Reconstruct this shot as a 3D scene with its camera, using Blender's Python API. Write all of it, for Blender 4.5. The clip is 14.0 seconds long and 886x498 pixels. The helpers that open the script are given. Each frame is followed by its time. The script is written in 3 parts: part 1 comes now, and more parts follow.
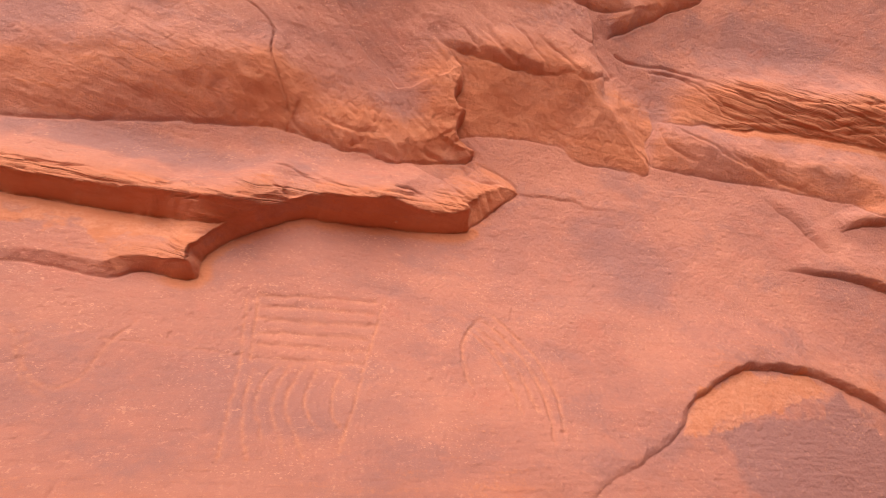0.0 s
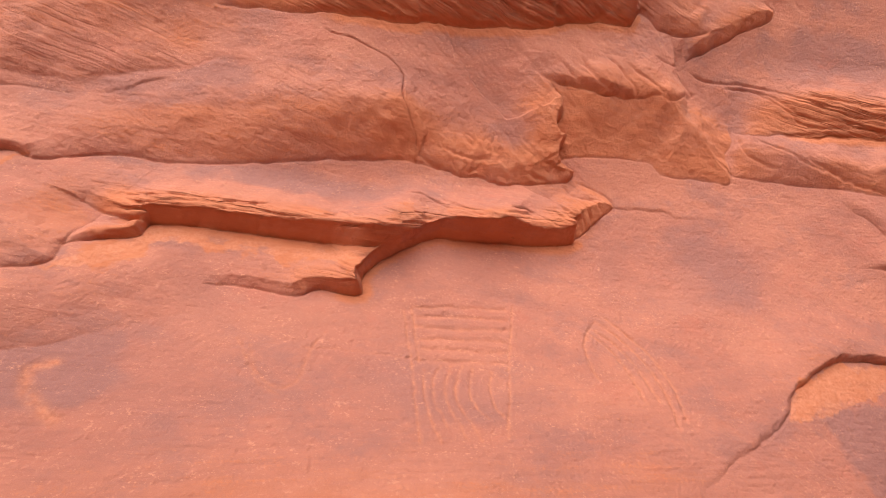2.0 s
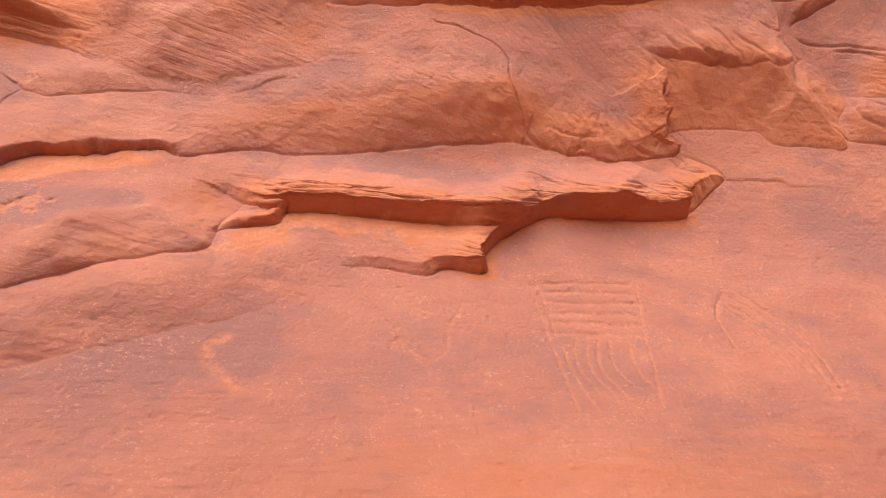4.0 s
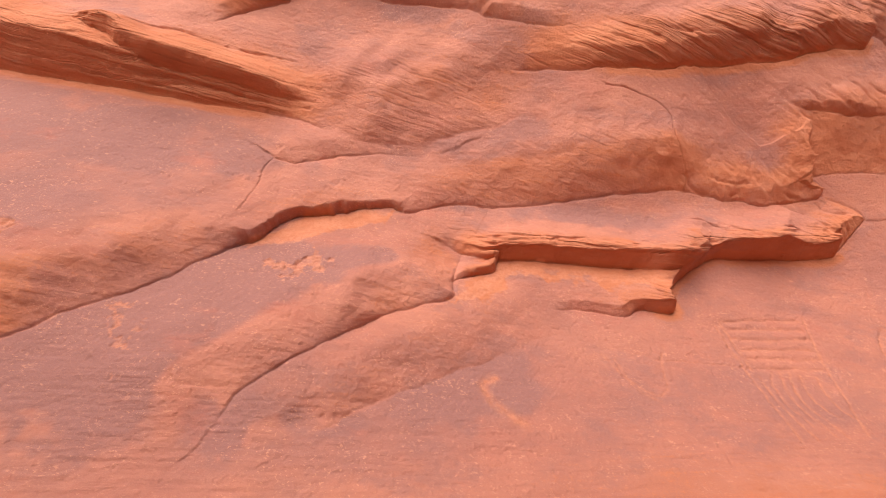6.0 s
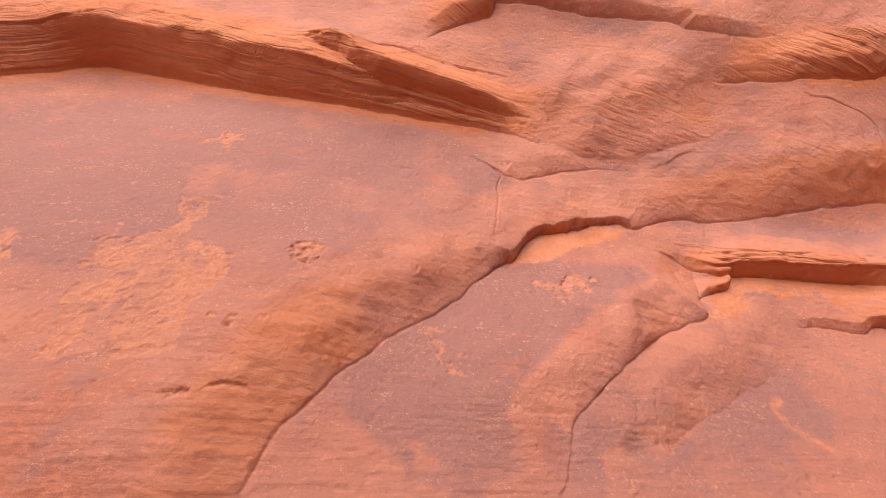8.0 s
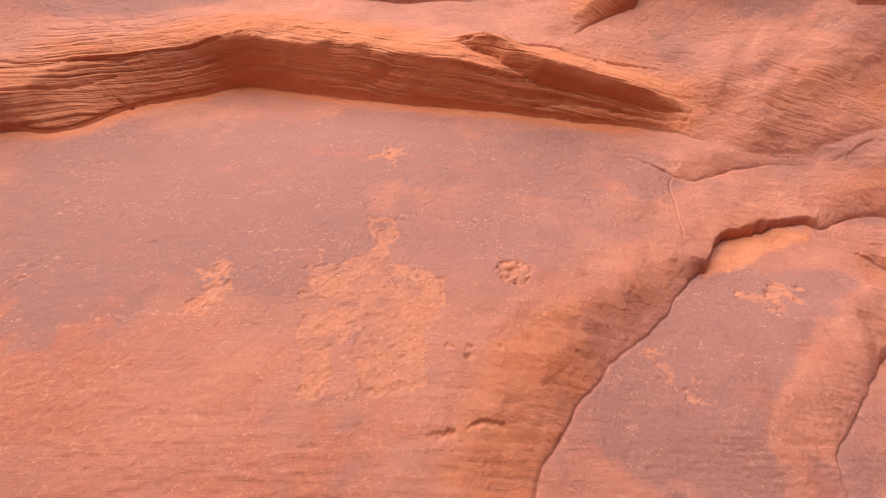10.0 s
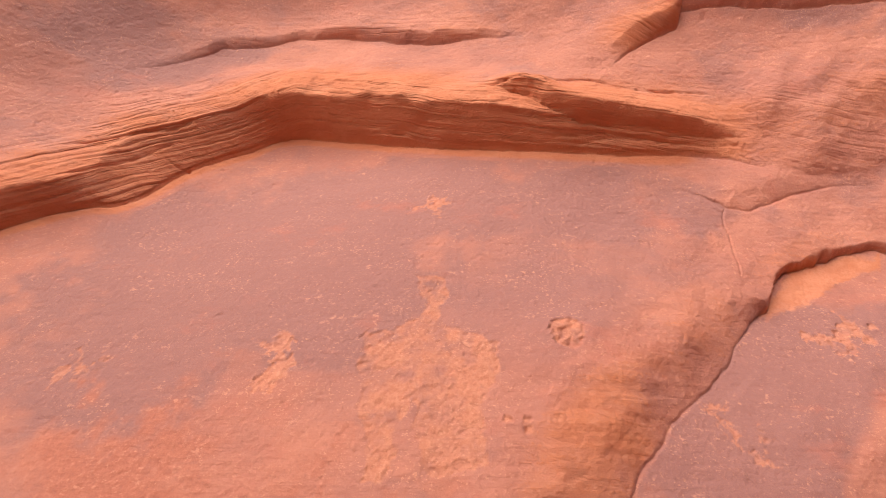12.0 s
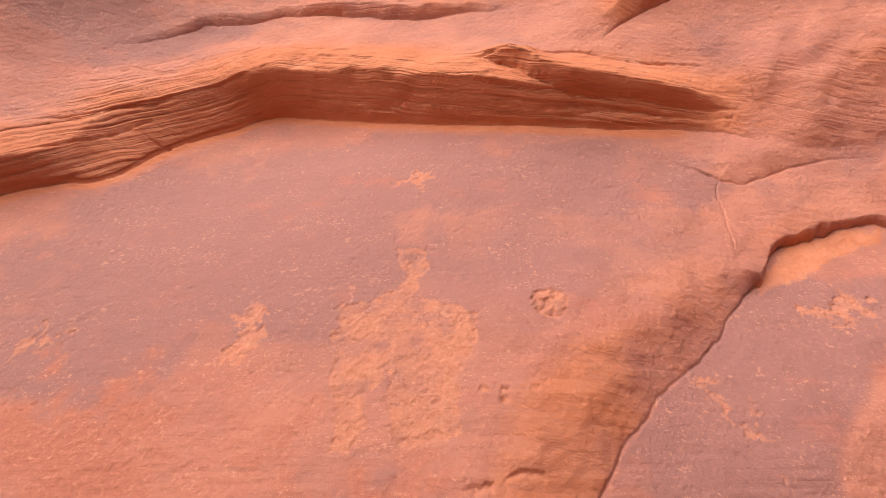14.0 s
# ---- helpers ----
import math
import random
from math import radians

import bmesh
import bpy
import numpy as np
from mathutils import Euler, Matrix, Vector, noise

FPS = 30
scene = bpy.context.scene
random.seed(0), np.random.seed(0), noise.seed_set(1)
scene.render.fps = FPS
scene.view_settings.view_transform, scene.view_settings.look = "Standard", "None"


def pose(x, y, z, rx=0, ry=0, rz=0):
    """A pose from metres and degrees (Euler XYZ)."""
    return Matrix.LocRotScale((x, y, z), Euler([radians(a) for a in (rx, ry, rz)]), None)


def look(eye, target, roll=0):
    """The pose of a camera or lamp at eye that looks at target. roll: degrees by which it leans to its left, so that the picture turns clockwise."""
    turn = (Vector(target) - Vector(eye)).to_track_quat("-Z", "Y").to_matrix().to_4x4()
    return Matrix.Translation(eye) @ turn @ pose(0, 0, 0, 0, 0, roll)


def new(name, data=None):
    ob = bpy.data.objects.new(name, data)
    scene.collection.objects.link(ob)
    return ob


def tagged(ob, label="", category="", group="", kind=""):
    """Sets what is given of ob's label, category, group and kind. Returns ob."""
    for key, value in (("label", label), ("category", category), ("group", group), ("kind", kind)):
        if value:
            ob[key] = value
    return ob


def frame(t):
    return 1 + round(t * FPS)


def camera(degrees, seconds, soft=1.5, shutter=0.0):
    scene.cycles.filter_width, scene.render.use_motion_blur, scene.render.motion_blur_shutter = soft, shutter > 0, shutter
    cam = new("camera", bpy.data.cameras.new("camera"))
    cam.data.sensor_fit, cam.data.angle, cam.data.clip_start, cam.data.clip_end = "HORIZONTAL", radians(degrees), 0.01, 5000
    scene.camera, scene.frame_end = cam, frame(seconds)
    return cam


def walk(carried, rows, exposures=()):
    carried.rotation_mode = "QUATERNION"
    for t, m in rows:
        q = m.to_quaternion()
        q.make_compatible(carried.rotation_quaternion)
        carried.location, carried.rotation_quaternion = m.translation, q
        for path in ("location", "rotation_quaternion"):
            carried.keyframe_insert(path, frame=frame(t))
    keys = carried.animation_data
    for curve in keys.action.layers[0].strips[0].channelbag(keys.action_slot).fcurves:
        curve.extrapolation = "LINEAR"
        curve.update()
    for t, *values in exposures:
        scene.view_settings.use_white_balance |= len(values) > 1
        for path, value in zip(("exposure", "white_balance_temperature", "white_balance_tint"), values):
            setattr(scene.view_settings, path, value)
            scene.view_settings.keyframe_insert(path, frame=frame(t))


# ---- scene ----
cam = camera(85.3, 14.0, soft=0.9)
PATH = [
    (0, (-0.067, -0.056, 1.622), (0.645, 1.55, 2.579), -0.3),
    (0.5, (-0.196, -0.067, 1.606), (0.503, 1.544, 2.563), -0.4),
    (1, (-0.332, -0.083, 1.579), (0.34, 1.537, 2.541), -0.5),
    (1.5, (-0.522, -0.118, 1.561), (0.121, 1.511, 2.528), -0.6),
    (2, (-0.648, -0.159, 1.522), (-0.038, 1.481, 2.492), -0.7),
    (4.5, (-1.145, 0.057, 1.367), (-0.723, 1.725, 2.386), -0.7),
    (5, (-1.312, 0.001, 1.411), (-0.902, 1.671, 2.432), -0.6),
    (5.5, (-1.632, -0.118, 1.375), (-1.229, 1.55, 2.402), -0.5),
    (6, (-2.085, -0.099, 1.414), (-1.69, 1.57, 2.442), -0.4),
    (6.5, (-2.341, 0.146, 1.469), (-1.955, 1.816, 2.5), -0.3),
    (7, (-2.666, 0.198, 1.477), (-2.292, 1.87, 2.507), -0.2),
    (7.5, (-2.983, 0.105, 1.538), (-2.611, 1.778, 2.568), -0.2),
    (8, (-3.263, 0.149, 1.502), (-2.897, 1.819, 2.54), -0.2),
    (8.5, (-3.533, 0.281, 1.466), (-3.179, 1.955, 2.502), -0.2),
    (9, (-3.708, 0.393, 1.516), (-3.391, 2.075, 2.551), 0.1),
    (11.5, (-3.932, 0.157, 1.783), (-3.868, 1.887, 2.784), 0.3),
    (12, (-3.932, 0.165, 1.84), (-3.887, 1.895, 2.844), 0.2),
    (12.5, (-3.871, 0.255, 1.896), (-3.83, 1.986, 2.897), 0.1),
    (13, (-3.861, 0.283, 1.922), (-3.824, 2.014, 2.923), 0.1),
    (13.5, (-3.854, 0.317, 1.857), (-3.821, 2.047, 2.859), 0.2),
    (14, (-3.837, 0.279, 1.778), (-3.807, 2.01, 2.78), 0.3),
]
walk(cam, [(t, look(eye, target, roll)) for t, eye, target, roll in PATH])

# ---- light: open shade between canyon walls, soft light from the sky ----
SUN_ELEVATION, SUN_TURN = 34.0, 206.0
world = bpy.data.worlds.new("sky")
scene.world = world
world.use_nodes = True
wn = world.node_tree
wn.nodes.clear()
w_out = wn.nodes.new("ShaderNodeOutputWorld")
w_bg = wn.nodes.new("ShaderNodeBackground")
w_sky = wn.nodes.new("ShaderNodeTexSky")
w_sky.sky_type, w_sky.sun_disc = "NISHITA", False
w_sky.sun_elevation, w_sky.sun_rotation = radians(SUN_ELEVATION), radians(SUN_TURN)
w_bg.inputs["Strength"].default_value = 0.10
wn.links.new(w_sky.outputs[0], w_bg.inputs["Color"])
wn.links.new(w_bg.outputs[0], w_out.inputs["Surface"])
sun = new("sun", bpy.data.lights.new("sun", "SUN"))
sun.data.energy, sun.data.angle, sun.data.color = 5.0, radians(60), (1.0, 0.888, 0.77)
sun.matrix_world = look((-4.9, -6.3, 8.6), (-1.0, 1.8, 2.5))
scene.view_settings.exposure = 0.11


# ---- materials ----
def nodes_of(name):
    m = bpy.data.materials.new(name)
    m.use_nodes = True
    nt = m.node_tree
    nt.nodes.clear()
    out = nt.nodes.new("ShaderNodeOutputMaterial")
    bsdf = nt.nodes.new("ShaderNodeBsdfPrincipled")
    nt.links.new(bsdf.outputs[0], out.inputs["Surface"])
    return m, nt, bsdf


def noise_node(nt, coord, scale, detail=6.0, rough=0.6, stretch=(1, 1, 1), turn=(0, 0, 0)):
    mp = nt.nodes.new("ShaderNodeMapping")
    mp.inputs["Scale"].default_value = stretch
    mp.inputs["Rotation"].default_value = [radians(a) for a in turn]
    nt.links.new(coord, mp.inputs["Vector"])
    n = nt.nodes.new("ShaderNodeTexNoise")
    n.inputs["Scale"].default_value, n.inputs["Detail"].default_value, n.inputs["Roughness"].default_value = scale, detail, rough
    nt.links.new(mp.outputs[0], n.inputs["Vector"])
    return n.outputs[0]


def ramp(nt, value, lo, hi, a=0.0, b=1.0):
    r = nt.nodes.new("ShaderNodeMapRange")
    r.interpolation_type = "SMOOTHSTEP"
    for k, v in (("From Min", lo), ("From Max", hi), ("To Min", a), ("To Max", b)):
        r.inputs[k].default_value = v
    nt.links.new(value, r.inputs["Value"])
    return r.outputs[0]


def maths(nt, op, a, b):
    n = nt.nodes.new("ShaderNodeMath")
    n.operation = op
    for i, v in enumerate((a, b)):
        if isinstance(v, (int, float)):
            n.inputs[i].default_value = v
        else:
            nt.links.new(v, n.inputs[i])
    return n.outputs[0]


def mix(nt, fac, a, b, mode="MIX"):
    n = nt.nodes.new("ShaderNodeMix")
    n.data_type, n.blend_type = "RGBA", mode
    for sock, v in ((n.inputs[0], fac), (n.inputs[6], a), (n.inputs[7], b)):
        if isinstance(v, (int, float)):
            sock.default_value = v
        elif isinstance(v, tuple):
            sock.default_value = (*v, 1)
        else:
            nt.links.new(v, sock)
    return n.outputs[2]


def attribute(nt, name):
    n = nt.nodes.new("ShaderNodeAttribute")
    n.attribute_name = name
    return n.outputs["Fac"]


FRESH, FRESH_DEEP, FRESH_PALE = (0.61, 0.207, 0.104), (0.53, 0.168, 0.086), (0.69, 0.275, 0.150)
FLECK, VARNISH_RED = (0.76, 0.355, 0.235), (0.52, 0.165, 0.115)
VARNISH, VARNISH_DARK, VARNISH_PINK = (0.50, 0.186, 0.134), (0.40, 0.158, 0.126), (0.575, 0.222, 0.152)
VARNISH_GREY = (0.33, 0.148, 0.136)


def sandstone(name, carved=False):
    """Orange sandstone under a thin purplish desert varnish, with bedding streaks, sand grain and pale scuffs."""
    m, nt, bsdf = nodes_of(name)
    co = nt.nodes.new("ShaderNodeTexCoord").outputs["Object"]
    big = noise_node(nt, co, 1.1, 5, 0.6, (1, 1, 1.7))
    mid = noise_node(nt, co, 5.5, 6, 0.68, (0.7, 1, 1.5), (0, 8, 0))
    streak = noise_node(nt, co, 7.0, 6, 0.7, (0.35, 1, 6.0), (0, 3, 0))
    fine = noise_node(nt, co, 60, 6, 0.75)
    grain = noise_node(nt, co, 300, 3, 0.7)
    fleck = noise_node(nt, co, 38, 4, 0.7, (1.0, 1, 1.3))
    blot = noise_node(nt, co, 2.6, 7, 0.66, (0.8, 1, 1.3), (0, 15, 0))
    lines = noise_node(nt, co, 16, 5, 0.7, (0.12, 1, 3.0), (0, 2, 0))
    fresh = mix(nt, ramp(nt, streak, 0.2, 0.62), FRESH_DEEP, FRESH)
    fresh = mix(nt, ramp(nt, mid, 0.45, 0.75, 0, 0.7), fresh, FRESH_PALE)
    var = mix(nt, ramp(nt, mid, 0.32, 0.68), VARNISH_DARK, VARNISH)
    var = mix(nt, ramp(nt, big, 0.40, 0.68), var, VARNISH_PINK)
    var = mix(nt, ramp(nt, blot, 0.50, 0.64, 0.0, 0.6), var, VARNISH_GREY)
    var = mix(nt, ramp(nt, maths(nt, "ADD", attribute(nt, "varnish"), maths(nt, "MULTIPLY", mid, 0.5)), 1.15, 1.65, 0.0, 0.95), var, VARNISH_GREY)
    var = mix(nt, ramp(nt, blot, 0.44, 0.32, 0.0, 0.45), var, VARNISH_RED)
    rubbed = mix(nt, ramp(nt, fine, 0.35, 0.65), (0.45, 0.140, 0.090), (0.54, 0.185, 0.118))
    var = mix(nt, maths(nt, "MULTIPLY", attribute(nt, "ruddy"), ramp(nt, blot, 0.40, 0.56, 0.15, 0.95)), var, rubbed)
    amount = attribute(nt, "varnish")
    worn = maths(nt, "SUBTRACT", amount, ramp(nt, maths(nt, "MULTIPLY", fine, streak), 0.24, 0.42, 0.0, 0.25))
    worn = ramp(nt, maths(nt, "ADD", worn, maths(nt, "MULTIPLY", maths(nt, "SUBTRACT", mid, 0.5), 0.6)), 0.05, 0.70)
    col = mix(nt, worn, fresh, var)
    col = mix(nt, attribute(nt, "peck"), col, mix(nt, ramp(nt, fine, 0.35, 0.65), (0.61, 0.215, 0.118), (0.70, 0.285, 0.17)))
    col = mix(nt, maths(nt, "MULTIPLY", ramp(nt, fleck, 0.57, 0.66, 0, 0.5), maths(nt, "MULTIPLY", worn, ramp(nt, mid, 0.46, 0.60))), col, FLECK)
    col = mix(nt, maths(nt, "MULTIPLY", worn, ramp(nt, fine, 0.54, 0.70, 0, 0.28)), col, FLECK)
    speck = noise_node(nt, co, 105, 2, 0.6, (0.8, 1, 1.2))
    crowd = noise_node(nt, co, 4.2, 5, 0.7, (0.8, 1, 1.6))
    col = mix(nt, maths(nt, "MULTIPLY", maths(nt, "MULTIPLY", worn, ramp(nt, crowd, 0.44, 0.62)), ramp(nt, speck, 0.60, 0.67, 0, 0.6)), col, FLECK)
    col = mix(nt, maths(nt, "MULTIPLY", ramp(nt, crowd, 0.60, 0.42), ramp(nt, speck, 0.36, 0.30, 0, 0.25)), col, VARNISH_DARK)
    col = mix(nt, maths(nt, "MULTIPLY", worn, ramp(nt, fine, 0.30, 0.46, 0.4, 0.0)), col, VARNISH_DARK)
    col = mix(nt, maths(nt, "MULTIPLY", ramp(nt, lines, 0.30, 0.42, 0.4, 0.0), maths(nt, "MULTIPLY", worn, ramp(nt, big, 0.4, 0.6))), col, VARNISH_DARK)
    col = mix(nt, ramp(nt, grain, 0.35, 0.7, 0.0, 0.22), col, (0.66, 0.29, 0.17))
    nt.links.new(col, bsdf.inputs["Base Color"])
    bsdf.inputs["Roughness"].default_value = 0.85
    nt.links.new(ramp(nt, worn, 0, 1, 0.93, 0.68), bsdf.inputs["Roughness"])
    bsdf.inputs["Specular IOR Level"].default_value = 0.28
    # fine beds that crop out one above the other, told by the height within the strata
    where = nt.nodes.new("ShaderNodeSeparateXYZ")
    nt.links.new(co, where.inputs[0])
    layer = nt.nodes.new("ShaderNodeCombineXYZ")
    nt.links.new(maths(nt, "MULTIPLY", where.outputs[0], 1.1), layer.inputs[0])
    nt.links.new(maths(nt, "MULTIPLY", attribute(nt, "strata"), 34.0), layer.inputs[2])
    beds = noise_node(nt, layer.outputs[0], 1.0, 4, 0.62)
    beds = maths(nt, "ADD", beds, ramp(nt, beds, 0.38, 0.46, 0.0, 0.25))
    tall = maths(nt, "ADD", maths(nt, "MULTIPLY", fine, 0.75), maths(nt, "MULTIPLY", grain, 0.15))
    tall = maths(nt, "ADD", tall, maths(nt, "MULTIPLY", streak, 0.45))
    tall = maths(nt, "ADD", tall, maths(nt, "MULTIPLY", maths(nt, "MULTIPLY", beds, attribute(nt, "bedding")), 3.2))
    bump = nt.nodes.new("ShaderNodeBump")
    bump.inputs["Strength"].default_value = 0.8
    bump.inputs["Distance"].default_value = 0.012 if not carved else 0.015
    nt.links.new(tall, bump.inputs["Height"])
    nt.links.new(bump.outputs[0], bsdf.inputs["Normal"])
    return m


def plain_rock(name, a, b, scale):
    m, nt, bsdf = nodes_of(name)
    co = nt.nodes.new("ShaderNodeTexCoord").outputs["Object"]
    n = noise_node(nt, co, scale, 8, 0.65, (1, 1, 2))
    g = noise_node(nt, co, 90, 4, 0.7)
    nt.links.new(mix(nt, ramp(nt, g, 0.3, 0.7, 0, 0.3), mix(nt, ramp(nt, n, 0.3, 0.7), a, b), b), bsdf.inputs["Base Color"])
    bsdf.inputs["Roughness"].default_value = 0.92
    bump = nt.nodes.new("ShaderNodeBump")
    bump.inputs["Distance"].default_value = 0.02
    nt.links.new(n, bump.inputs["Height"])
    nt.links.new(bump.outputs[0], bsdf.inputs["Normal"])
    return m


ROCK = sandstone("varnished_sandstone")
PECKED = sandstone("pecked_sandstone", carved=True)
FAR_ROCK = plain_rock("shaded_sandstone", (0.50, 0.21, 0.10), (0.42, 0.17, 0.09), 0.8)
SAND = plain_rock("canyon_sand", (0.26, 0.125, 0.07), (0.33, 0.165, 0.095), 1.5)


# ---- noise on grids ----
def lattice(u, v, seed):
    """Smooth random values between -1 and 1 on a unit lattice."""
    table = np.random.RandomState(seed).uniform(-1, 1, 65536).astype(np.float32)
    i, j = np.floor(u).astype(np.int64), np.floor(v).astype(np.int64)
    a, b = (u - i).astype(np.float32), (v - j).astype(np.float32)
    a, b = a * a * a * (a * (a * 6 - 15) + 10), b * b * b * (b * (b * 6 - 15) + 10)
    at = lambda p, q: table[(p * 7919 + q * 104729 + (p * q) * 31) & 65535]
    return (at(i, j) * (1 - a) + at(i + 1, j) * a) * (1 - b) + (at(i, j + 1) * (1 - a) + at(i + 1, j + 1) * a) * b


def fbm(x, z, size, octaves=4, seed=1, gain=0.5, stretch=1.0, lean=0.0):
    """Layered noise with forms about size metres high and stretch times as wide, leaning by lean (rise per metre)."""
    u, v, total, amp = x / (size * stretch), (z - lean * x) / size, 0, 1.0
    for k in range(octaves):
        total = total + amp * lattice(u + 17.3 * k, v - 9.1 * k, seed + k)
        u, v, amp = u * 2.03, v * 2.03, amp * gain
    return total


def laminae(q, along, seed, spacing=0.033):
    """Thin beds that weather to uneven heights, parted by narrow grooves."""
    u = q / spacing + 0.5 * lattice(along / 0.9, q / 0.12, seed) + 0.35 * lattice(along / 0.25, q / 0.05, seed + 1)
    i, f = np.floor(u).astype(np.int64), u - np.floor(u)
    heights = np.random.RandomState(seed).uniform(-1, 1, 4096)
    a, b = heights[i & 4095], heights[(i + 1) & 4095]
    t = smooth(0.7, 1.0, f)
    strong = 0.12 + 0.88 * smooth(-0.4, 0.6, lattice(along / 0.45, q / 0.06, seed + 2))
    return ((0.6 * (a * (1 - t) + b * t)) - 1.0 * np.exp(-((f - 0.85) / 0.17) ** 2)) * strong


def smooth(e0, e1, v):
    t = np.clip((v - e0) / (e1 - e0), 0, 1)
    return t * t * (3 - 2 * t)


# ---- the bowed face of the cliff: control heights every metre, from x = -7 and z = 0 ----
FACE = [
    [1.98, 1.97, 1.91, 1.71, 1.42, 1.21, 1.05],
    [1.71, 1.76, 1.86, 2.05, 1.97, 1.57, 1.15],
    [1.49, 1.58, 1.69, 2.23, 2.65, 1.92, 1.19],
    [1.31, 1.54, 1.72, 1.97, 2.28, 1.76, 1.14],
    [1.11, 1.48, 1.86, 2.06, 1.98, 1.5, 0.97],
    [0.93, 1.49, 1.93, 2.21, 2, 1.32, 0.73],
    [0.76, 1.39, 2.03, 2.18, 1.69, 1.11, 0.51],
    [0.68, 1.22, 1.89, 2.14, 1.53, 0.91, 0.3],
    [0.82, 1.27, 1.79, 2.07, 1.46, 0.78, 0.15],
    [1.13, 1.39, 1.61, 1.77, 1.52, 0.8, 0.07],
    [1.53, 1.58, 1.61, 1.57, 1.3, 0.68, 0.02],
    [1.96, 1.78, 1.58, 1.32, 0.94, 0.46, -0.05],
    [2.41, 1.97, 1.53, 1.07, 0.63, 0.24, -0.13],
]


def face(x, z):
    xx, zz = np.clip(x, -6.4, 4.4), np.clip(z, 1.25, 5.1)
    def weights(c, start, count):
        t = np.abs(c[..., None] - (start + np.arange(count)))
        return np.where(t < 1, 2 / 3 - t * t + t ** 3 / 2, np.where(t < 2, (2 - t) ** 3 / 6, 0))
    bx, bz = weights(xx[:, 0] if xx.ndim == 2 else xx, -7, 13), weights(zz[0] if zz.ndim == 2 else zz, 0, 7)
    y = bx @ np.array(FACE) @ bz.T
    return y + 0.45 * np.maximum(z - 5.1, 0) - 0.35 * np.maximum(x - 4.4, 0) - 0.12 * np.maximum(1.25 - z, 0)


# ---- the edges of the beds: along each edge (x, z, jut[, depth of the underside]); the rock above, to the left of the way, juts out ----
main_slab = [(-3.49, 1.61, 0.04, 0.12), (-3.47, 1.69, 0.07, 0.22), (-3.41, 1.82, 0.085, 0.25), (-3.28, 1.97, 0.095, 0.26), (-3.07, 2.16, 0.095, 0.25), (-2.86, 2.33, 0.09, 0.22), (-2.72, 2.47, 0.09, 0.18), (-2.61, 2.58, 0.085, 0.14), (-2.53, 2.63, 0.065, 0.05), (-2.45, 2.71, 0.06, 0.035), (-2.44, 2.75, 0.055, 0.03), (-2.31, 2.83, 0.06, 0.03), (-2.24, 2.87, 0.055, 0.03), (-2.1, 2.92, 0.065, 0.035), (-2.03, 2.935, 0.055, 0.03), (-1.87, 2.965, 0.05, 0.03), (-1.81, 2.95, 0.05, 0.04), (-1.73, 2.98, 0.05, 0.08), (-1.57, 3.05, 0.06, 0.12), (-1.42, 3.07, 0.07, 0.16), (-1.09, 3.09, 0.09, 0.2), (-0.63, 3.2, 0.11, 0.24), (-0.26, 3.26, 0.12, 0.25), (-0.06, 3.285, 0.125, 0.22), (-0.02, 3.28, 0.04, 0.085), (0.1, 3.27, 0.04, 0.085), (0.17, 3.268, 0.04, 0.085), (0.23, 3.25, 0.04, 0.085), (0.34, 3.265, 0.04, 0.085), (0.43, 3.25, 0.04, 0.085), (0.52, 3.24, 0.04, 0.085), (0.63, 3.26, 0.04, 0.085), (0.7, 3.27, 0.04, 0.085), (0.85, 3.29, 0.04, 0.085), (0.94, 3.335, 0.05, 0.05), (0.96, 3.39, 0.035, 0.04), (0.87, 3.4, 0.05, 0.04), (0.82, 3.44, 0.08, 0.04), (0.84, 3.52, 0.09, 0.04), (0.78, 3.54, 0.09, 0.04), (0.77, 3.58, 0.08, 0.04), (0.8, 3.65, 0.07, 0.04), (0.77, 3.73, 0.05, 0.04), (0.7, 3.77, 0.02, 0.04)]
shelf_right = [(-1.05, 2.44, 0), (-0.8, 2.45, 0.03), (-0.58, 2.43, 0.05), (-0.47, 2.48, 0.08), (-0.27, 2.47, 0.1), (-0.25, 2.61, 0.1), (0.04, 2.84, 0.12), (0.3, 2.86, 0.16), (0.59, 2.89, 0.16), (0.91, 2.93, 0.13), (0.97, 2.97, 0.075, 0.1), (1.08, 3.05, 0.065, 0.12), (1.22, 3.2, 0.045, 0.1), (1.06, 3.3, 0.03, 0.08), (0.95, 3.33, 0)]
shelf_left = [(-1.56, 2.78, 0.02), (-1.33, 2.71, 0.08), (-1.17, 2.73, 0.11), (-0.82, 2.73, 0.13), (-0.46, 2.73, 0.13), (-0.19, 2.73, 0.11), (-0.03, 2.84, 0.06), (0.06, 2.92, 0)]
stub = [(-1.56, 2.51, 0), (-1.43, 2.59, 0.04), (-1.29, 2.63, 0.05), (-1.25, 2.74, 0.05), (-1.34, 2.75, 0.03), (-1.45, 2.78, 0)]
low_slab = [(-2.45, 1.78, 0.02), (-2.37, 1.9, 0.07), (-2.17, 2.07, 0.1), (-1.92, 2.26, 0.115), (-1.73, 2.34, 0.115), (-1.54, 2.43, 0.11), (-1.53, 2.51, 0.09), (-1.51, 2.62, 0.07), (-1.45, 2.75, 0)]
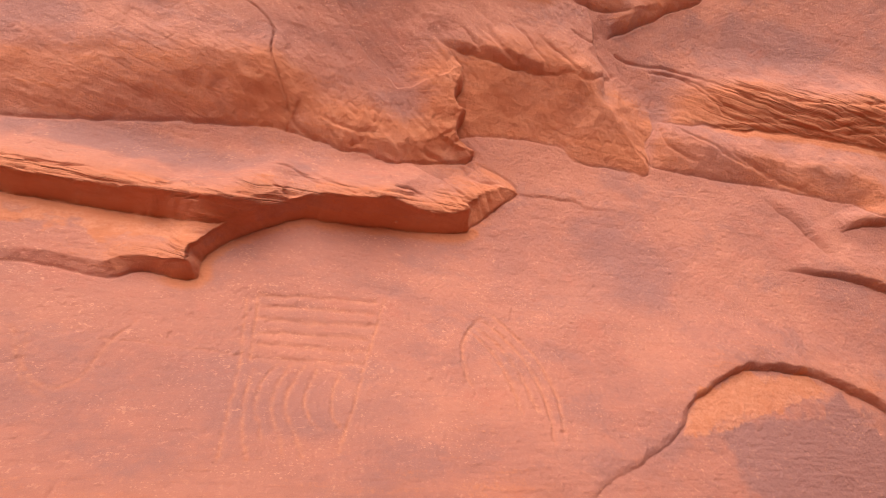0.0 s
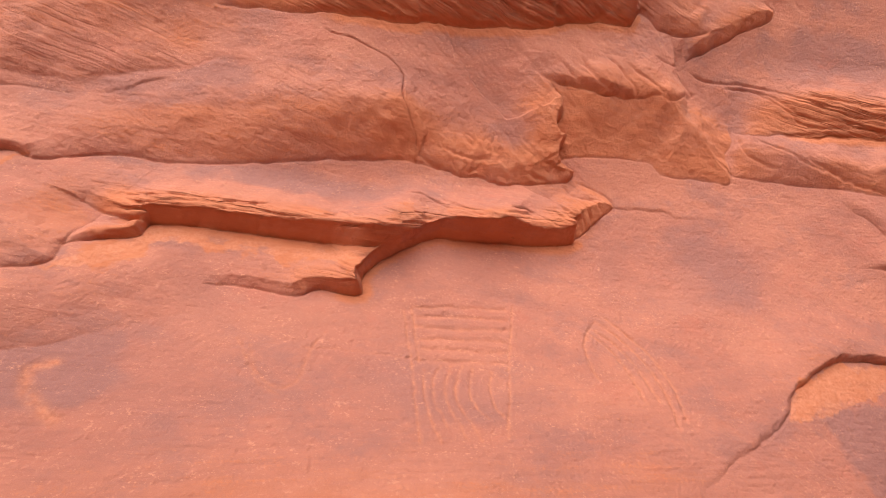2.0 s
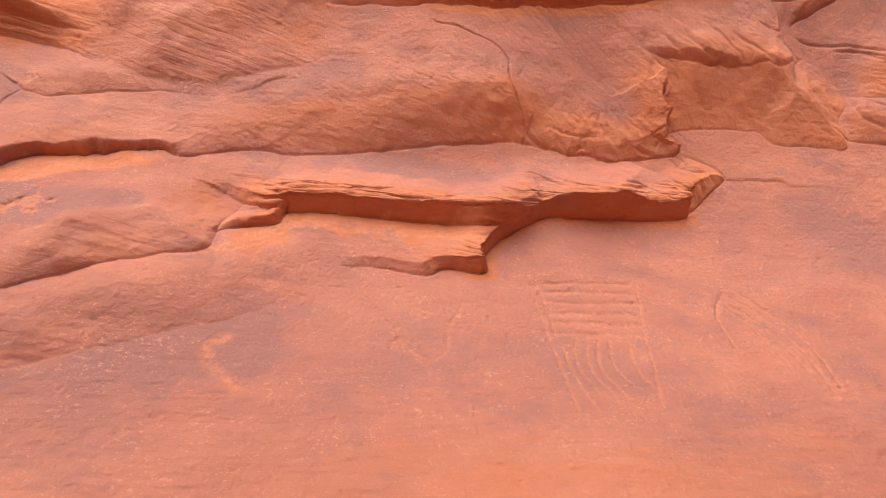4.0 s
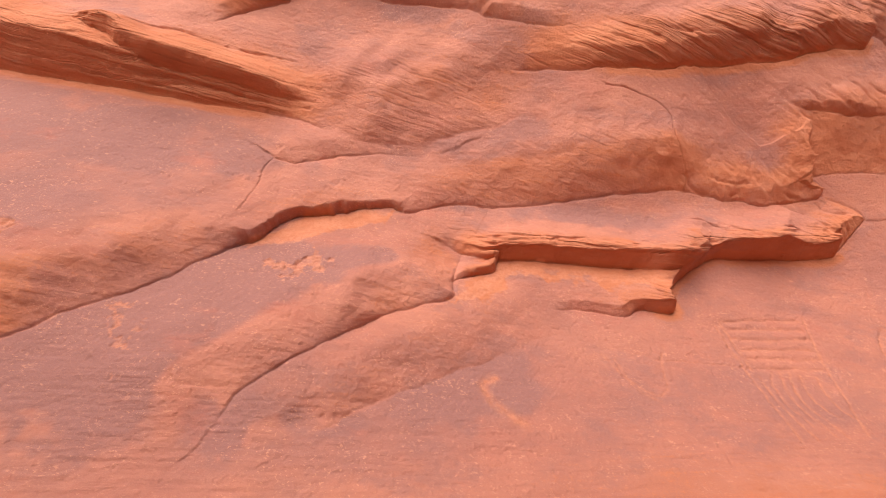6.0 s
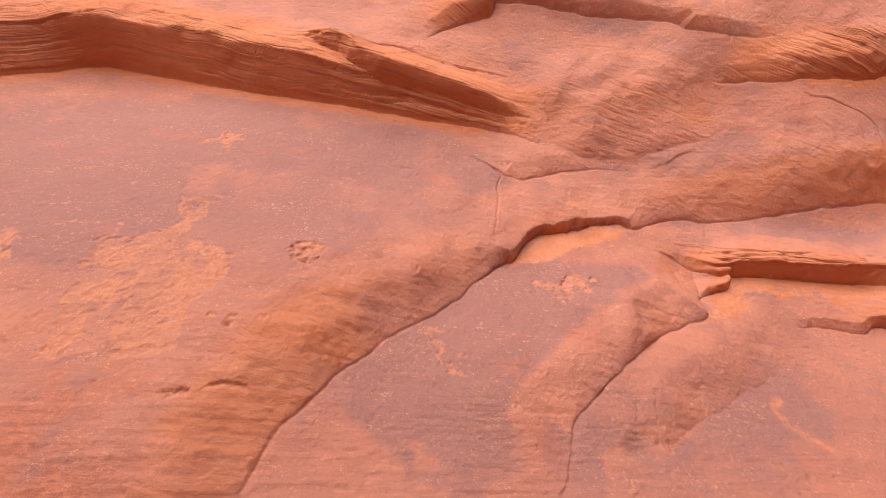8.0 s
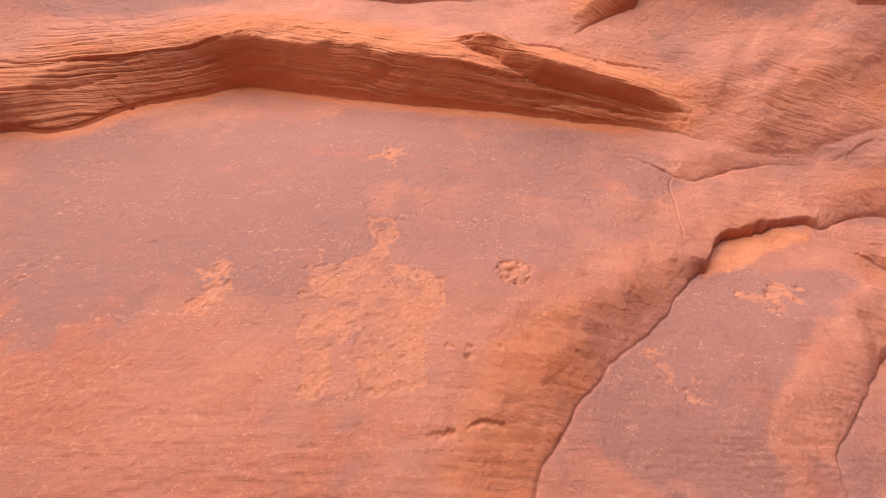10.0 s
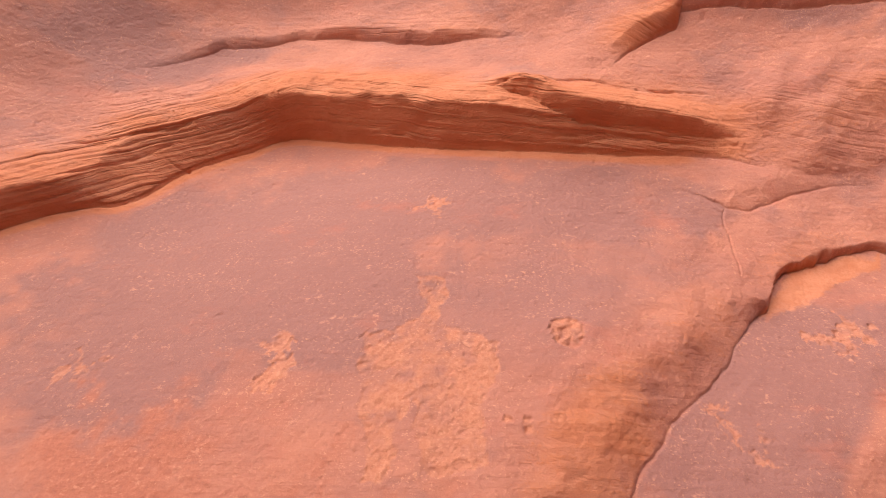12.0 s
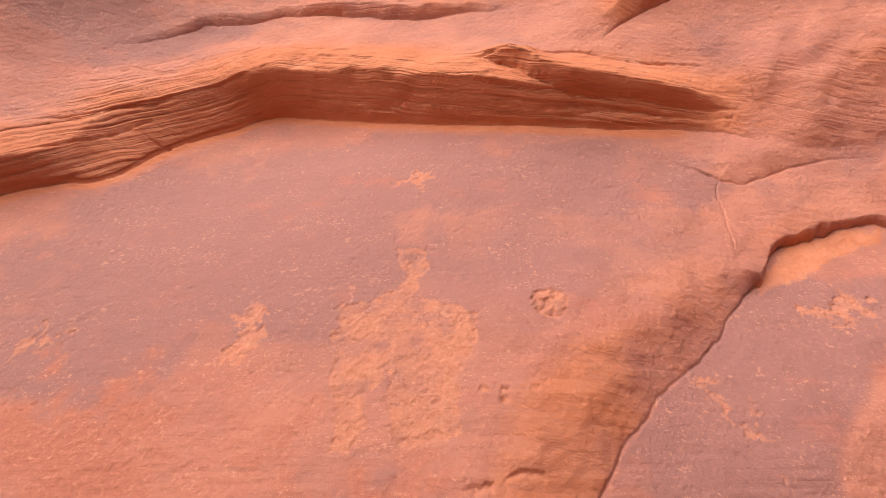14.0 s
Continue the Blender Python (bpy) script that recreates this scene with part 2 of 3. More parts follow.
low_swell = [(-2.14, 1.72, 0), (-2.06, 1.77, 0.05), (-1.97, 1.83, 0.075), (-1.84, 1.91, 0.085), (-1.63, 2.0, 0.08), (-1.37, 2.12, 0.06), (-1.12, 2.24, 0.03), (-0.9, 2.33, 0)]
overhang = [(-5.97, 2.87, 0.14, 0.08), (-5.76, 3.05, 0.14, 0.08), (-5.6, 3.16, 0.13, 0.09), (-5.48, 3.2, 0.11, 0.2), (-5.37, 3.32, 0.13, 0.24), (-5.26, 3.51, 0.16, 0.24), (-5, 3.7, 0.2, 0.2), (-4.77, 3.83, 0.26, 0.1), (-4.4, 3.76, 0.27), (-3.96, 3.63, 0.25), (-3.5, 3.54, 0.2), (-2.95, 3.5, 0.12), (-2.52, 3.5, 0.07), (-2.23, 3.4, 0)]
overhang_lip = [(-3.66, 3.8, 0), (-3.57, 3.78, 0.05), (-3.46, 3.73, 0.075), (-3.36, 3.64, 0.085), (-3.22, 3.605, 0.08), (-3.09, 3.6, 0.08), (-2.83, 3.59, 0.07), (-2.6, 3.58, 0.055), (-2.31, 3.57, 0)]
wedge = [(-2.52, 3.185, 0.035), (-2.49, 3.17, 0.045), (-2.4, 3.17, 0.045), (-2.29, 3.21, 0.04), (-2.14, 3.265, 0.035), (-1.97, 3.31, 0.03), (-1.79, 3.33, 0.02), (-1.7, 3.32, 0)]
chip = [(-1.69, 3.33, 0), (-1.54, 3.37, 0.006), (-1.4, 3.45, 0.007), (-1.32, 3.47, 0)]
top_bed = [(-1.23, 3.9, 0), (-1.12, 3.91, 0.03), (-0.84, 3.93, 0.06), (-0.58, 3.945, 0.08), (-0.37, 3.97, 0.1), (-0.17, 3.975, 0.12), (-0.1, 4.0, 0.12), (0.28, 4.05, 0.13), (0.64, 4.09, 0.14), (0.68, 4.12, 0.12), (0.91, 4.17, 0.13), (1.16, 4.21, 0.12), (1.22, 4.32, 0.06), (1.39, 4.25, 0.06), (1.62, 4.26, 0.05), (1.74, 4.3, 0.02)]
top_chip = [(1.64, 4.12, 0), (1.74, 4.21, 0.05), (1.9, 4.31, 0.06), (2.07, 4.41, 0.06), (2.26, 4.51, 0.05), (2.29, 4.58, 0.04), (2.18, 4.62, 0.02)]
left_top_edge = [(-2.99, 3.97, 0), (-2.9, 4.07, 0.04), (-2.73, 4.17, 0.08), (-2.6, 4.24, 0.09), (-2.56, 4.34, 0.1), (-2.57, 4.5, 0.06)]
top_strip = [(-2.55, 4.34, 0.04), (-2.27, 4.35, 0.07), (-2.13, 4.32, 0.05), (-1.77, 4.3, 0.05), (-1.47, 4.25, 0.05), (-1.39, 4.18, 0.05), (-1.1, 4.15, 0.03), (-0.79, 4.19, 0)]
far_top = [(-5.66, 4.05, 0), (-5.39, 4.22, 0.02), (-5.17, 4.36, 0.03), (-4.91, 4.4, 0.03), (-4.72, 4.45, 0.035), (-4.44, 4.42, 0.05), (-4.1, 4.33, 0.05), (-3.78, 4.3, 0.04), (-3.41, 4.3, 0)]
rough_face = [(0.82, 3.42, 0.05), (0.92, 3.46, 0.09), (1.04, 3.485, 0.11), (1.25, 3.505, 0.12), (1.46, 3.505, 0.125), (1.55, 3.45, 0.12), (1.72, 3.435, 0.12), (1.9, 3.44, 0.12), (2.07, 3.445, 0.12), (2.03, 3.61, 0.1), (2.065, 3.7, 0.07), (2.05, 3.8, 0.03)]
right_bed = [(2.09, 3.49, 0.05), (2.14, 3.48, 0.06), (2.49, 3.48, 0.08), (3.08, 3.44, 0.08), (3.5, 3.4, 0.07), (3.71, 3.32, 0.07), (4.35, 3.26, 0.06)]
lam_bed = [(2.03, 3.78, 0), (2.24, 3.77, 0.04), (2.68, 3.81, 0.1), (3.11, 3.83, 0.12), (3.53, 3.81, 0.13), (3.83, 3.78, 0.13), (4.39, 3.69, 0.12)]
right_notch = [(2.8, 3.41, 0), (3.02, 3.28, 0.018), (3.21, 3.12, 0.02), (3.33, 2.99, 0)]
right_low = [(2.93, 2.93, 0), (3.19, 2.92, 0.03), (3.45, 2.9, 0.04), (3.72, 2.85, 0.05), (4.3, 2.74, 0.04)]
right_nick = [(3.43, 3.21, 0), (3.51, 3.25, 0.04), (3.77, 3.29, 0.05), (4.11, 3.33, 0)]
arch = [(1.2, 1.63, 0.006), (1.34, 1.69, 0.012), (1.64, 1.82, 0.015), (1.85, 1.92, 0.02), (1.98, 2.07, 0.035), (2.17, 2.17, 0.045), (2.4, 2.27, 0.045), (2.69, 2.28, 0.045), (2.99, 2.26, 0.045), (3.29, 2.17, 0.04), (3.48, 2.1, 0.04), (4.12, 1.83, 0.02)]
block_lip = [(0.62, 3.81, 0), (0.72, 3.8, 0.03), (0.84, 3.8, 0.035), (0.94, 3.78, 0.04), (1.03, 3.775, 0.04), (1.1, 3.795, 0.035), (1.18, 3.79, 0.03), (1.38, 3.82, 0.022), (1.51, 3.81, 0.018), (1.69, 3.92, 0.012), (1.8, 3.97, 0)]
scoop = [(-2.28, 3.45, 0.05), (-2.05, 3.37, 0.12), (-1.72, 3.41, 0.13), (-1.34, 3.53, 0.1), (-1.03, 3.68, 0)]
step_thin = [(1.22, 3.19, 0.007), (1.52, 3.2, 0.008), (1.66, 3.16, 0.008), (1.91, 3.17, 0)]

# edge, underside depth, run-out above, shape (0 rounded, 1 flat underside), bedding relief, slope of bedding, bare of varnish, smooth underside
LEDGES = [
    (main_slab, 0.10, 0.75, 0.15, 0.0012, -0.25, 0.52, 0),
    (shelf_right, 0.055, 0.34, 0.95, 0.006, 0.04, 0.8, 1),
    (shelf_left, 0.055, 0.36, 0.95, 0.010, 0.05, 0.9, 1),
    (stub, 0.03, 0.10, 0.3, 0.003, 0.0, 0.9, 0),
    (low_slab, 0.22, 0.5, 0.1, 0.0012, -0.3, 0.55, 0),
    (low_swell, 0.24, 0.5, 0.0, 0.0, 0.0, 0.5, 0),
    (overhang, 0.11, 0.75, 0.75, 0.005, -0.10, 1.0, 0),
    (overhang_lip, 0.04, 0.22, 0.6, 0.006, -0.08, 1.0, 1),
    (wedge, 0.12, 0.3, 0.1, 0.001, 0.0, 0.3, 0),
    (chip, 0.02, 0.08, 0.3, 0.001, 0.0, 0.3, 0),
    (top_bed, 0.09, 0.5, 0.6, 0.009, -0.22, 0.8, 0),
    (top_chip, 0.06, 0.25, 0.4, 0.003, 0.0, 0.6, 0),
    (left_top_edge, 0.09, 0.35, 0.3, 0.005, -0.3, 0.7, 0),
    (top_strip, 0.06, 0.3, 0.5, 0.003, 0.0, 0.5, 0),
    (far_top, 0.05, 0.35, 0.5, 0.008, 0.0, 0.5, 0),
    (rough_face, 0.30, 0.60, 0.9, 0.0, -0.6, 0.75, 0),
    (right_bed, 0.16, 0.3, 0.5, 0.0015, -0.12, 0.6, 0),
    (lam_bed, 0.17, 0.35, 0.8, 0.007, -0.03, 0.9, 0),
    (right_notch, 0.05, 0.2, 0.3, 0.001, 0.0, 0.3, 0),
    (right_low, 0.03, 0.25, 0.4, 0.001, 0.0, 0.3, 0),
    (right_nick, 0.04, 0.1, 0.4, 0.001, 0.0, 0.4, 0),
    (arch, 0.035, 0.35, 0.5, 0.001, -0.2, 0.35, 0),
    (block_lip, 0.035, 0.30, 0.6, 0.005, -0.35, 0.6, 0),
    (scoop, 0.36, 0.5, 0.9, 0.002, -0.2, 0.5, 0),
    (step_thin, 0.015, 0.15, 0.4, 0.0, 0.0, 0.1, 0),
]


def curve_of(points, each=4):
    """A smooth run of points through the given ones (Catmull-Rom)."""
    p = np.array(points, float)
    p = np.vstack([2 * p[0] - p[1], p, 2 * p[-1] - p[-2]])
    out = []
    for k in range(1, len(p) - 2):
        for t in np.arange(each) / each:
            out.append(0.5 * (2 * p[k] + (p[k + 1] - p[k - 1]) * t + (2 * p[k - 1] - 5 * p[k] + 4 * p[k + 1] - p[k + 2]) * t * t
                              + (3 * p[k] - p[k - 1] - 3 * p[k + 1] + p[k + 2]) * t ** 3))
    return np.vstack([out, p[-2]])


def distance(x, z, run):
    """Signed distance to a run (plus on its left), the other columns of the run there, way along it, and overshoot past its ends."""
    p = run[:, :2].astype(np.float32)
    seg = np.diff(p, axis=0)
    size = np.maximum(np.hypot(*seg.T), 1e-6)
    n = np.stack([-seg[:, 1], seg[:, 0]], 1) / size[:, None]
    vn = np.vstack([n[:1], n[:-1] + n[1:], n[-1:]])
    vn /= np.maximum(np.linalg.norm(vn, axis=1), 1e-6)[:, None]
    start = np.r_[0, np.cumsum(size)]
    best = np.full(x.shape, 1e9, np.float32)
    sign, arc, over = np.ones_like(best), np.zeros_like(best), np.zeros_like(best)
    for k in range(len(seg)):
        dx, dz = x - p[k, 0], z - p[k, 1]
        raw = (dx * seg[k, 0] + dz * seg[k, 1]) / size[k] ** 2
        t = np.clip(raw, 0, 1)
        cx, cz = dx - t * seg[k, 0], dz - t * seg[k, 1]
        d = np.hypot(cx, cz)
        near = d < best
        best = np.where(near, d, best)
        nx, nz = vn[k, 0] + t * (vn[k + 1, 0] - vn[k, 0]), vn[k, 1] + t * (vn[k + 1, 1] - vn[k, 1])
        sign = np.where(near, np.where(cx * nx + cz * nz >= 0, 1, -1), sign)
        arc = np.where(near, start[k] + t * size[k], arc)
        past = np.maximum(-raw, 0) if k == 0 else np.maximum(raw - 1, 0) if k == len(seg) - 1 else 0 * raw
        over = np.where(near, past * size[k], over)
    if run.shape[1] == 2:
        return best * sign, [], arc, over
    total, rest, ways = np.zeros_like(best), [np.zeros_like(best) for _ in range(2, run.shape[1])], np.zeros_like(best)
    for k in range(len(seg)):
        mx, mz = p[k] + seg[k] / 2
        part = size[k] / ((x - mx) ** 2 + (z - mz) ** 2 + 0.0006) ** 2.4
        total += part
        ways += part * (start[k] + size[k] / 2)
        for c, r in enumerate(rest):
            r += part * (run[k, c + 2] + run[k + 1, c + 2]) / 2
    far = smooth(0.03, 0.15, best)
    rest = [np.interp(arc, start, run[:, c + 2]).astype(np.float32) * (1 - far) + far * r / total for c, r in enumerate(rest)]
    return best * sign, rest, arc * (1 - far) + far * ways / total, over


def inside(x, z, poly):
    p, hit = np.array(poly, float), np.zeros(x.shape, bool)
    for (ax, az), (bx, bz) in zip(p, np.roll(p, -1, axis=0)):
        if az != bz:
            hit ^= ((az > z) != (bz > z)) & (x < (bx - ax) * (z - az) / (bz - az) + ax)
    return hit


# ---- the grid: fine where the camera passes, wide steps beyond ----
STEP = 0.0056
xs = np.r_[-6.3 - np.geomspace(9, 0.03, 40), np.arange(-6.3, 3.9, STEP), 3.9 + np.geomspace(0.03, 9, 40)]
zs = np.r_[-0.3, np.linspace(0.1, 1.3, 14), np.arange(1.36, 4.98, STEP), 4.98 + np.geomspace(0.03, 4, 30)]
X, Z = np.meshgrid(xs, zs, indexing="ij")
X, Z = X.astype(np.float32), Z.astype(np.float32)
BASE = face(X.astype(float), Z.astype(float)).astype(np.float32)
JUT = np.zeros_like(X)
FRESHNESS = np.zeros_like(X)
BED = np.zeros(X.shape, np.int32)
LAM, LAM_DIP = np.zeros_like(X), np.zeros_like(X)
UNDER = np.zeros(X.shape, np.int32)
wx = X + 0.014 * fbm(X, Z, 0.14, 3, 11) + 0.0018 * fbm(X, Z, 0.03, 2, 14)
wz = Z + 0.010 * fbm(X, Z, 0.16, 3, 21) + 0.0018 * fbm(X, Z, 0.03, 2, 24)

for number, (edge, deep, run_out, flat, bedding, lean, bare, sleek) in enumerate(LEDGES, 1):
    rows = [tuple(r) if len(r) == 4 else (*r, deep) for r in edge]
    run = curve_of(rows)
    reach = deep + run_out + 0.15
    i0, i1 = np.searchsorted(xs, (run[:, 0].min() - reach, run[:, 0].max() + reach))
    j0, j1 = np.searchsorted(zs, (run[:, 1].min() - 0.15, run[:, 1].max() + reach))
    if j1 <= j0 or i1 <= i0:
        continue
    w = np.s_[i0:i1, j0:j1]
    stir = 0.3 if edge is overhang else 1.0
    s, (h, d), arc, over = distance(X[w] + stir * (wx[w] - X[w]), Z[w] + stir * (wz[w] - Z[w]), run)
    h = np.maximum(h, 0) * np.exp(-(over / (0.05 + 0.35 * np.maximum(s, 0))) ** 2)
    h = h * (1 + (0.07 if edge is overhang else 0.18) * fbm(X[w], Z[w], 0.25, 3, 40 + number))
    d = np.maximum(d, 0.012) * (1 + 0.12 * fbm(arc, 0 * arc, 0.3, 2, 60 + number))
    if edge is main_slab:
        s = s + (d < 0.055) * (X[w] < -1) * np.exp(-np.maximum(s, 0) / 0.05) * 0.012 * fbm(arc, 0 * arc, 0.09, 3, 160, 0.6)
    t = np.clip(s / d, 0, 1)
    brink = 0.0 if edge is low_swell else 0.02
    rounded = brink * smooth(0, 0.012, s) + (1 - brink) * (1 - (1 - t) ** 1.6)
    straight = np.where(t < 0.9, t * 1.06, 0.954 + 0.046 * np.sin(np.clip((t - 0.9) / 0.1, 0, 1) * np.pi / 2))
    shape = (1 - flat) * rounded + flat * straight
    fall = 1 - smooth(0, 1, (s - d) / run_out)
    add = np.where(s > 0, h * shape * fall, 0)
    near = smooth(-0.02, 0.03, s) * (1 - smooth(d + 0.35 * run_out, d + run_out, s)) * np.clip(h / 0.05, 0, 1)
    # bedding laminae
    near = near * (1 - smooth(d, d + 0.55 * run_out, s)) * (0.25 + 0.75 * smooth(0.05, 0.11, h))
    amount = bedding * near * (smooth(0.7, 1.0, s / d) if sleek else np.clip(s / 0.02, 0, 1)) * (s > 0)
    dip = np.where(X[w] < -4.7, 0.34, -0.10) * (X[w] + 4.7) if edge is overhang else lean * X[w]
    LAM_DIP[w] = np.where(amount > LAM[w], dip, LAM_DIP[w])
    LAM[w] = np.maximum(LAM[w], amount)
    # a slight hollow where sand and rain work under the edge
    add = add - 0.009 * np.clip(h / 0.05, 0, 1) * (1 - 0.5 * smooth(0.08, 0.15, d)) * (edge is not scoop and edge is not low_swell) * np.exp(-(s / 0.005) ** 2)
    JUT[w] += add
    spread = 0.25 if edge in (main_slab, low_slab) else 0.65
    open_rock = smooth(-0.02, 0.02, s) * (1 - smooth(0.6 * d + 0.10 * run_out, d + spread * run_out, s)) * np.clip(h / 0.05, 0, 1)
    FRESHNESS[w] = np.maximum(FRESHNESS[w], bare * open_rock)
    if bare > 0.75:
        FRESHNESS[w] = np.maximum(FRESHNESS[w], smooth(-0.09, -0.02, s) * (s < 0.02) * smooth(0.05, 0.1, h) * np.exp(-(over / 0.05) ** 2))
    UNDER[w] = np.where((s > 0) & (s < d) & (h > 0.008) & (over < 0.05), number, np.where((s > 0) & (s < d + 0.7 * run_out) & (h > 0.008) & (over < 0.05), 0, UNDER[w]))
    BED[w] = np.where((s > 0) & (s < d + 0.7 * run_out) & (h > 0.008) & (over < 0.05), number, BED[w])

# ---- cracks and carved lines ----
crack_a = [(-0.64, 3.85), (-0.57, 3.84), (-0.47, 3.82), (-0.3, 3.77), (-0.19, 3.68), (-0.18, 3.56), (-0.12, 3.45), (-0.06, 3.38), (-0.03, 3.29)]
crack_b = [(-2.515, 3.19), (-2.55, 3.12), (-2.56, 3.01), (-2.58, 2.89), (-2.61, 2.78)]
rect_l = [(-0.06, 2.4), (-0.05, 2.23), (-0.04, 2.07), (-0.05, 1.93), (-0.05, 1.76)]
rect_l2 = [(-0.02, 2.42), (-0.01, 2.26), (-0.01, 2.13)]
rect_r = [(0.52, 2.48), (0.46, 2.25), (0.41, 2.08), (0.37, 1.93), (0.32, 1.8)]
bar1 = [(-0.01, 2.43), (0.22, 2.45), (0.48, 2.46)]
bar2 = [(-0.01, 2.38), (0.22, 2.39), (0.47, 2.4)]
bar3 = [(-0.01, 2.32), (0.22, 2.32), (0.46, 2.34)]
bar4 = [(-0, 2.25), (0.21, 2.26), (0.44, 2.27)]
bar5 = [(-0, 2.2), (0.21, 2.2), (0.44, 2.21)]
bar6 = [(-0, 2.14), (0.21, 2.14), (0.42, 2.15)]
low1 = [(0.09, 2.12), (0.04, 2.03), (0.04, 1.93), (0.07, 1.83)]
low2 = [(0.14, 2.12), (0.1, 2.02), (0.09, 1.93), (0.12, 1.85), (0.14, 1.78)]
low3 = [(0.19, 2.12), (0.14, 2.01), (0.14, 1.93), (0.18, 1.84), (0.2, 1.78)]
low4 = [(0.24, 2.12), (0.21, 2.02), (0.21, 1.93), (0.26, 1.87)]
low5 = [(0.33, 2.1), (0.3, 2), (0.3, 1.92), (0.33, 1.89)]
low6 = [(0.01, 2.09), (-0, 1.98), (0, 1.88), (0.03, 1.77)]
horn1 = [(1.04, 2.46), (1.13, 2.37), (1.23, 2.22), (1.27, 2.05), (1.25, 1.91)]
horn2 = [(0.99, 2.42), (1.09, 2.33), (1.17, 2.19), (1.21, 2.02), (1.19, 1.87)]
horn3 = [(0.95, 2.38), (1.05, 2.29), (1.12, 2.15), (1.16, 1.99)]
horn4 = [(0.92, 2.35), (1, 2.27), (1.06, 2.12), (1.08, 1.98)]
horn_back = [(0.98, 2.43), (0.89, 2.32), (0.86, 2.17), (0.88, 2.09)]
peck_arc = [(-1.37, 2.02), (-1.43, 1.99), (-1.4, 1.9), (-1.34, 1.85), (-1.28, 1.81)]
scratch = [(-0.73, 2.16), (-0.7, 2.05), (-0.66, 1.98), (-0.59, 1.94)]
scratch_bow = [(-0.79, 2.19), (-0.74, 2.11), (-0.7, 2.05), (-0.6, 1.97), (-0.52, 2.02), (-0.49, 2.14), (-0.43, 2.25)]
line_mid = [(-0.52, 2.17), (-0.25, 2.16), (0.02, 2.14)]
groove5 = [(-1.42, 2.83), (-1.07, 2.84), (-0.64, 2.86), (-0.26, 2.78)]
groove6 = [(-1.34, 2.78), (-1.02, 2.79), (-0.62, 2.8), (-0.33, 2.77)]
groove7 = [(-4.26, 3.76), (-4.07, 3.7), (-3.97, 3.69)]
groove8 = [(-3.71, 3.82), (-3.46, 3.81), (-3.22, 3.88), (-2.94, 3.83), (-2.49, 3.83)]
groove9 = [(-3.24, 3.54), (-2.97, 3.56), (-2.69, 3.55), (-2.38, 3.54)]
groove10 = [(-3.36, 3.56), (-3.08, 3.57), (-2.74, 3.56)]
groove11 = [(-0.86, 4.05), (-0.6, 3.99), (-0.37, 3.97)]
groove12 = [(-0.61, 4.1), (-0.34, 4.03), (-0.18, 4)]
groove13 = [(-0.28, 4.14), (0.06, 4.11), (0.52, 4.14)]
groove24 = [(-5.67, 3.25), (-5.53, 3.39), (-5.34, 3.61)]
groove25 = [(-5.73, 3.45), (-5.53, 3.57), (-5.25, 3.74)]
groove26 = [(-5.37, 3.54), (-5.31, 3.51), (-5.26, 3.51)]
toe_a = [(-0.06, 3.36), (0.01, 3.31), (0.11, 3.27)]
toe_b = [(0.1, 3.37), (0.22, 3.34), (0.29, 3.33), (0.34, 3.34)]
toe_c = [(0.29, 3.32), (0.33, 3.29), (0.28, 3.27)]
toe_d = [(0.61, 3.31), (0.68, 3.3), (0.75, 3.29)]
toe_e = [(0.78, 3.34), (0.83, 3.38), (0.88, 3.36), (0.94, 3.34)]
shelf_a = [(-0.08, 3.07), (0.02, 3.05), (0.13, 2.99), (0.23, 2.96), (0.31, 2.94)]
shelf_b = [(0.09, 3.06), (0.23, 2.98), (0.33, 2.94)]
shelf_c = [(0.34, 3.01), (0.44, 2.97), (0.65, 3.02)]
shelf_d = [(0.47, 3.02), (0.59, 3.04), (0.7, 3.02), (0.79, 2.97), (0.85, 2.97)]
shelf_e = [(0.75, 3.21), (0.83, 3.12), (0.9, 3.07), (0.95, 3.04)]
shelf_f = [(0.89, 3.27), (0.98, 3.21), (1.12, 3.21)]
shelf_g = [(-0.17, 2.99), (-0.03, 2.91), (0.08, 2.91)]
comb_a = [(0.69, 3.92), (0.84, 3.82), (0.94, 3.78)]
comb_b = [(0.84, 3.96), (0.94, 3.83), (1.07, 3.8)]
comb_c = [(1.0, 4.0), (1.15, 3.88), (1.26, 3.81)]
comb_d = [(1.16, 3.96), (1.32, 3.89), (1.48, 3.82)]
comb_e = [(1.38, 4.07), (1.58, 4.04), (1.73, 3.95)]
band_a = [(1.7, 4.09), (1.91, 4.07), (2.21, 4.1), (2.44, 4.05), (2.61, 4.02), (2.81, 3.94), (3.03, 3.94), (3.22, 3.92), (3.41, 3.93), (3.62, 3.94)]
band_b = [(2.0, 4.05), (2.27, 4.06), (2.48, 3.96), (2.68, 3.91), (2.88, 3.91), (3.11, 3.91), (3.3, 3.88), (3.52, 3.9), (3.65, 3.9)]
band_c = [(2.23, 4.07), (2.41, 3.97), (2.6, 3.88), (2.77, 3.87), (3.06, 3.89), (3.28, 3.85), (3.54, 3.87), (3.69, 3.86)]
band_d = [(2.6, 4.06), (2.79, 4.03), (3.07, 4.0), (3.36, 3.99), (3.6, 4.01)]
band_e = [(2.53, 3.81), (2.79, 3.84), (3.08, 3.85), (3.35, 3.83), (3.58, 3.83), (3.74, 3.81)]
bed_a = [(2.1, 3.74), (2.16, 3.62), (2.37, 3.55)]
bed_b = [(2.23, 3.74), (2.57, 3.6), (2.82, 3.54)]
bed_c = [(2.56, 3.63), (2.96, 3.5), (3.27, 3.44)]
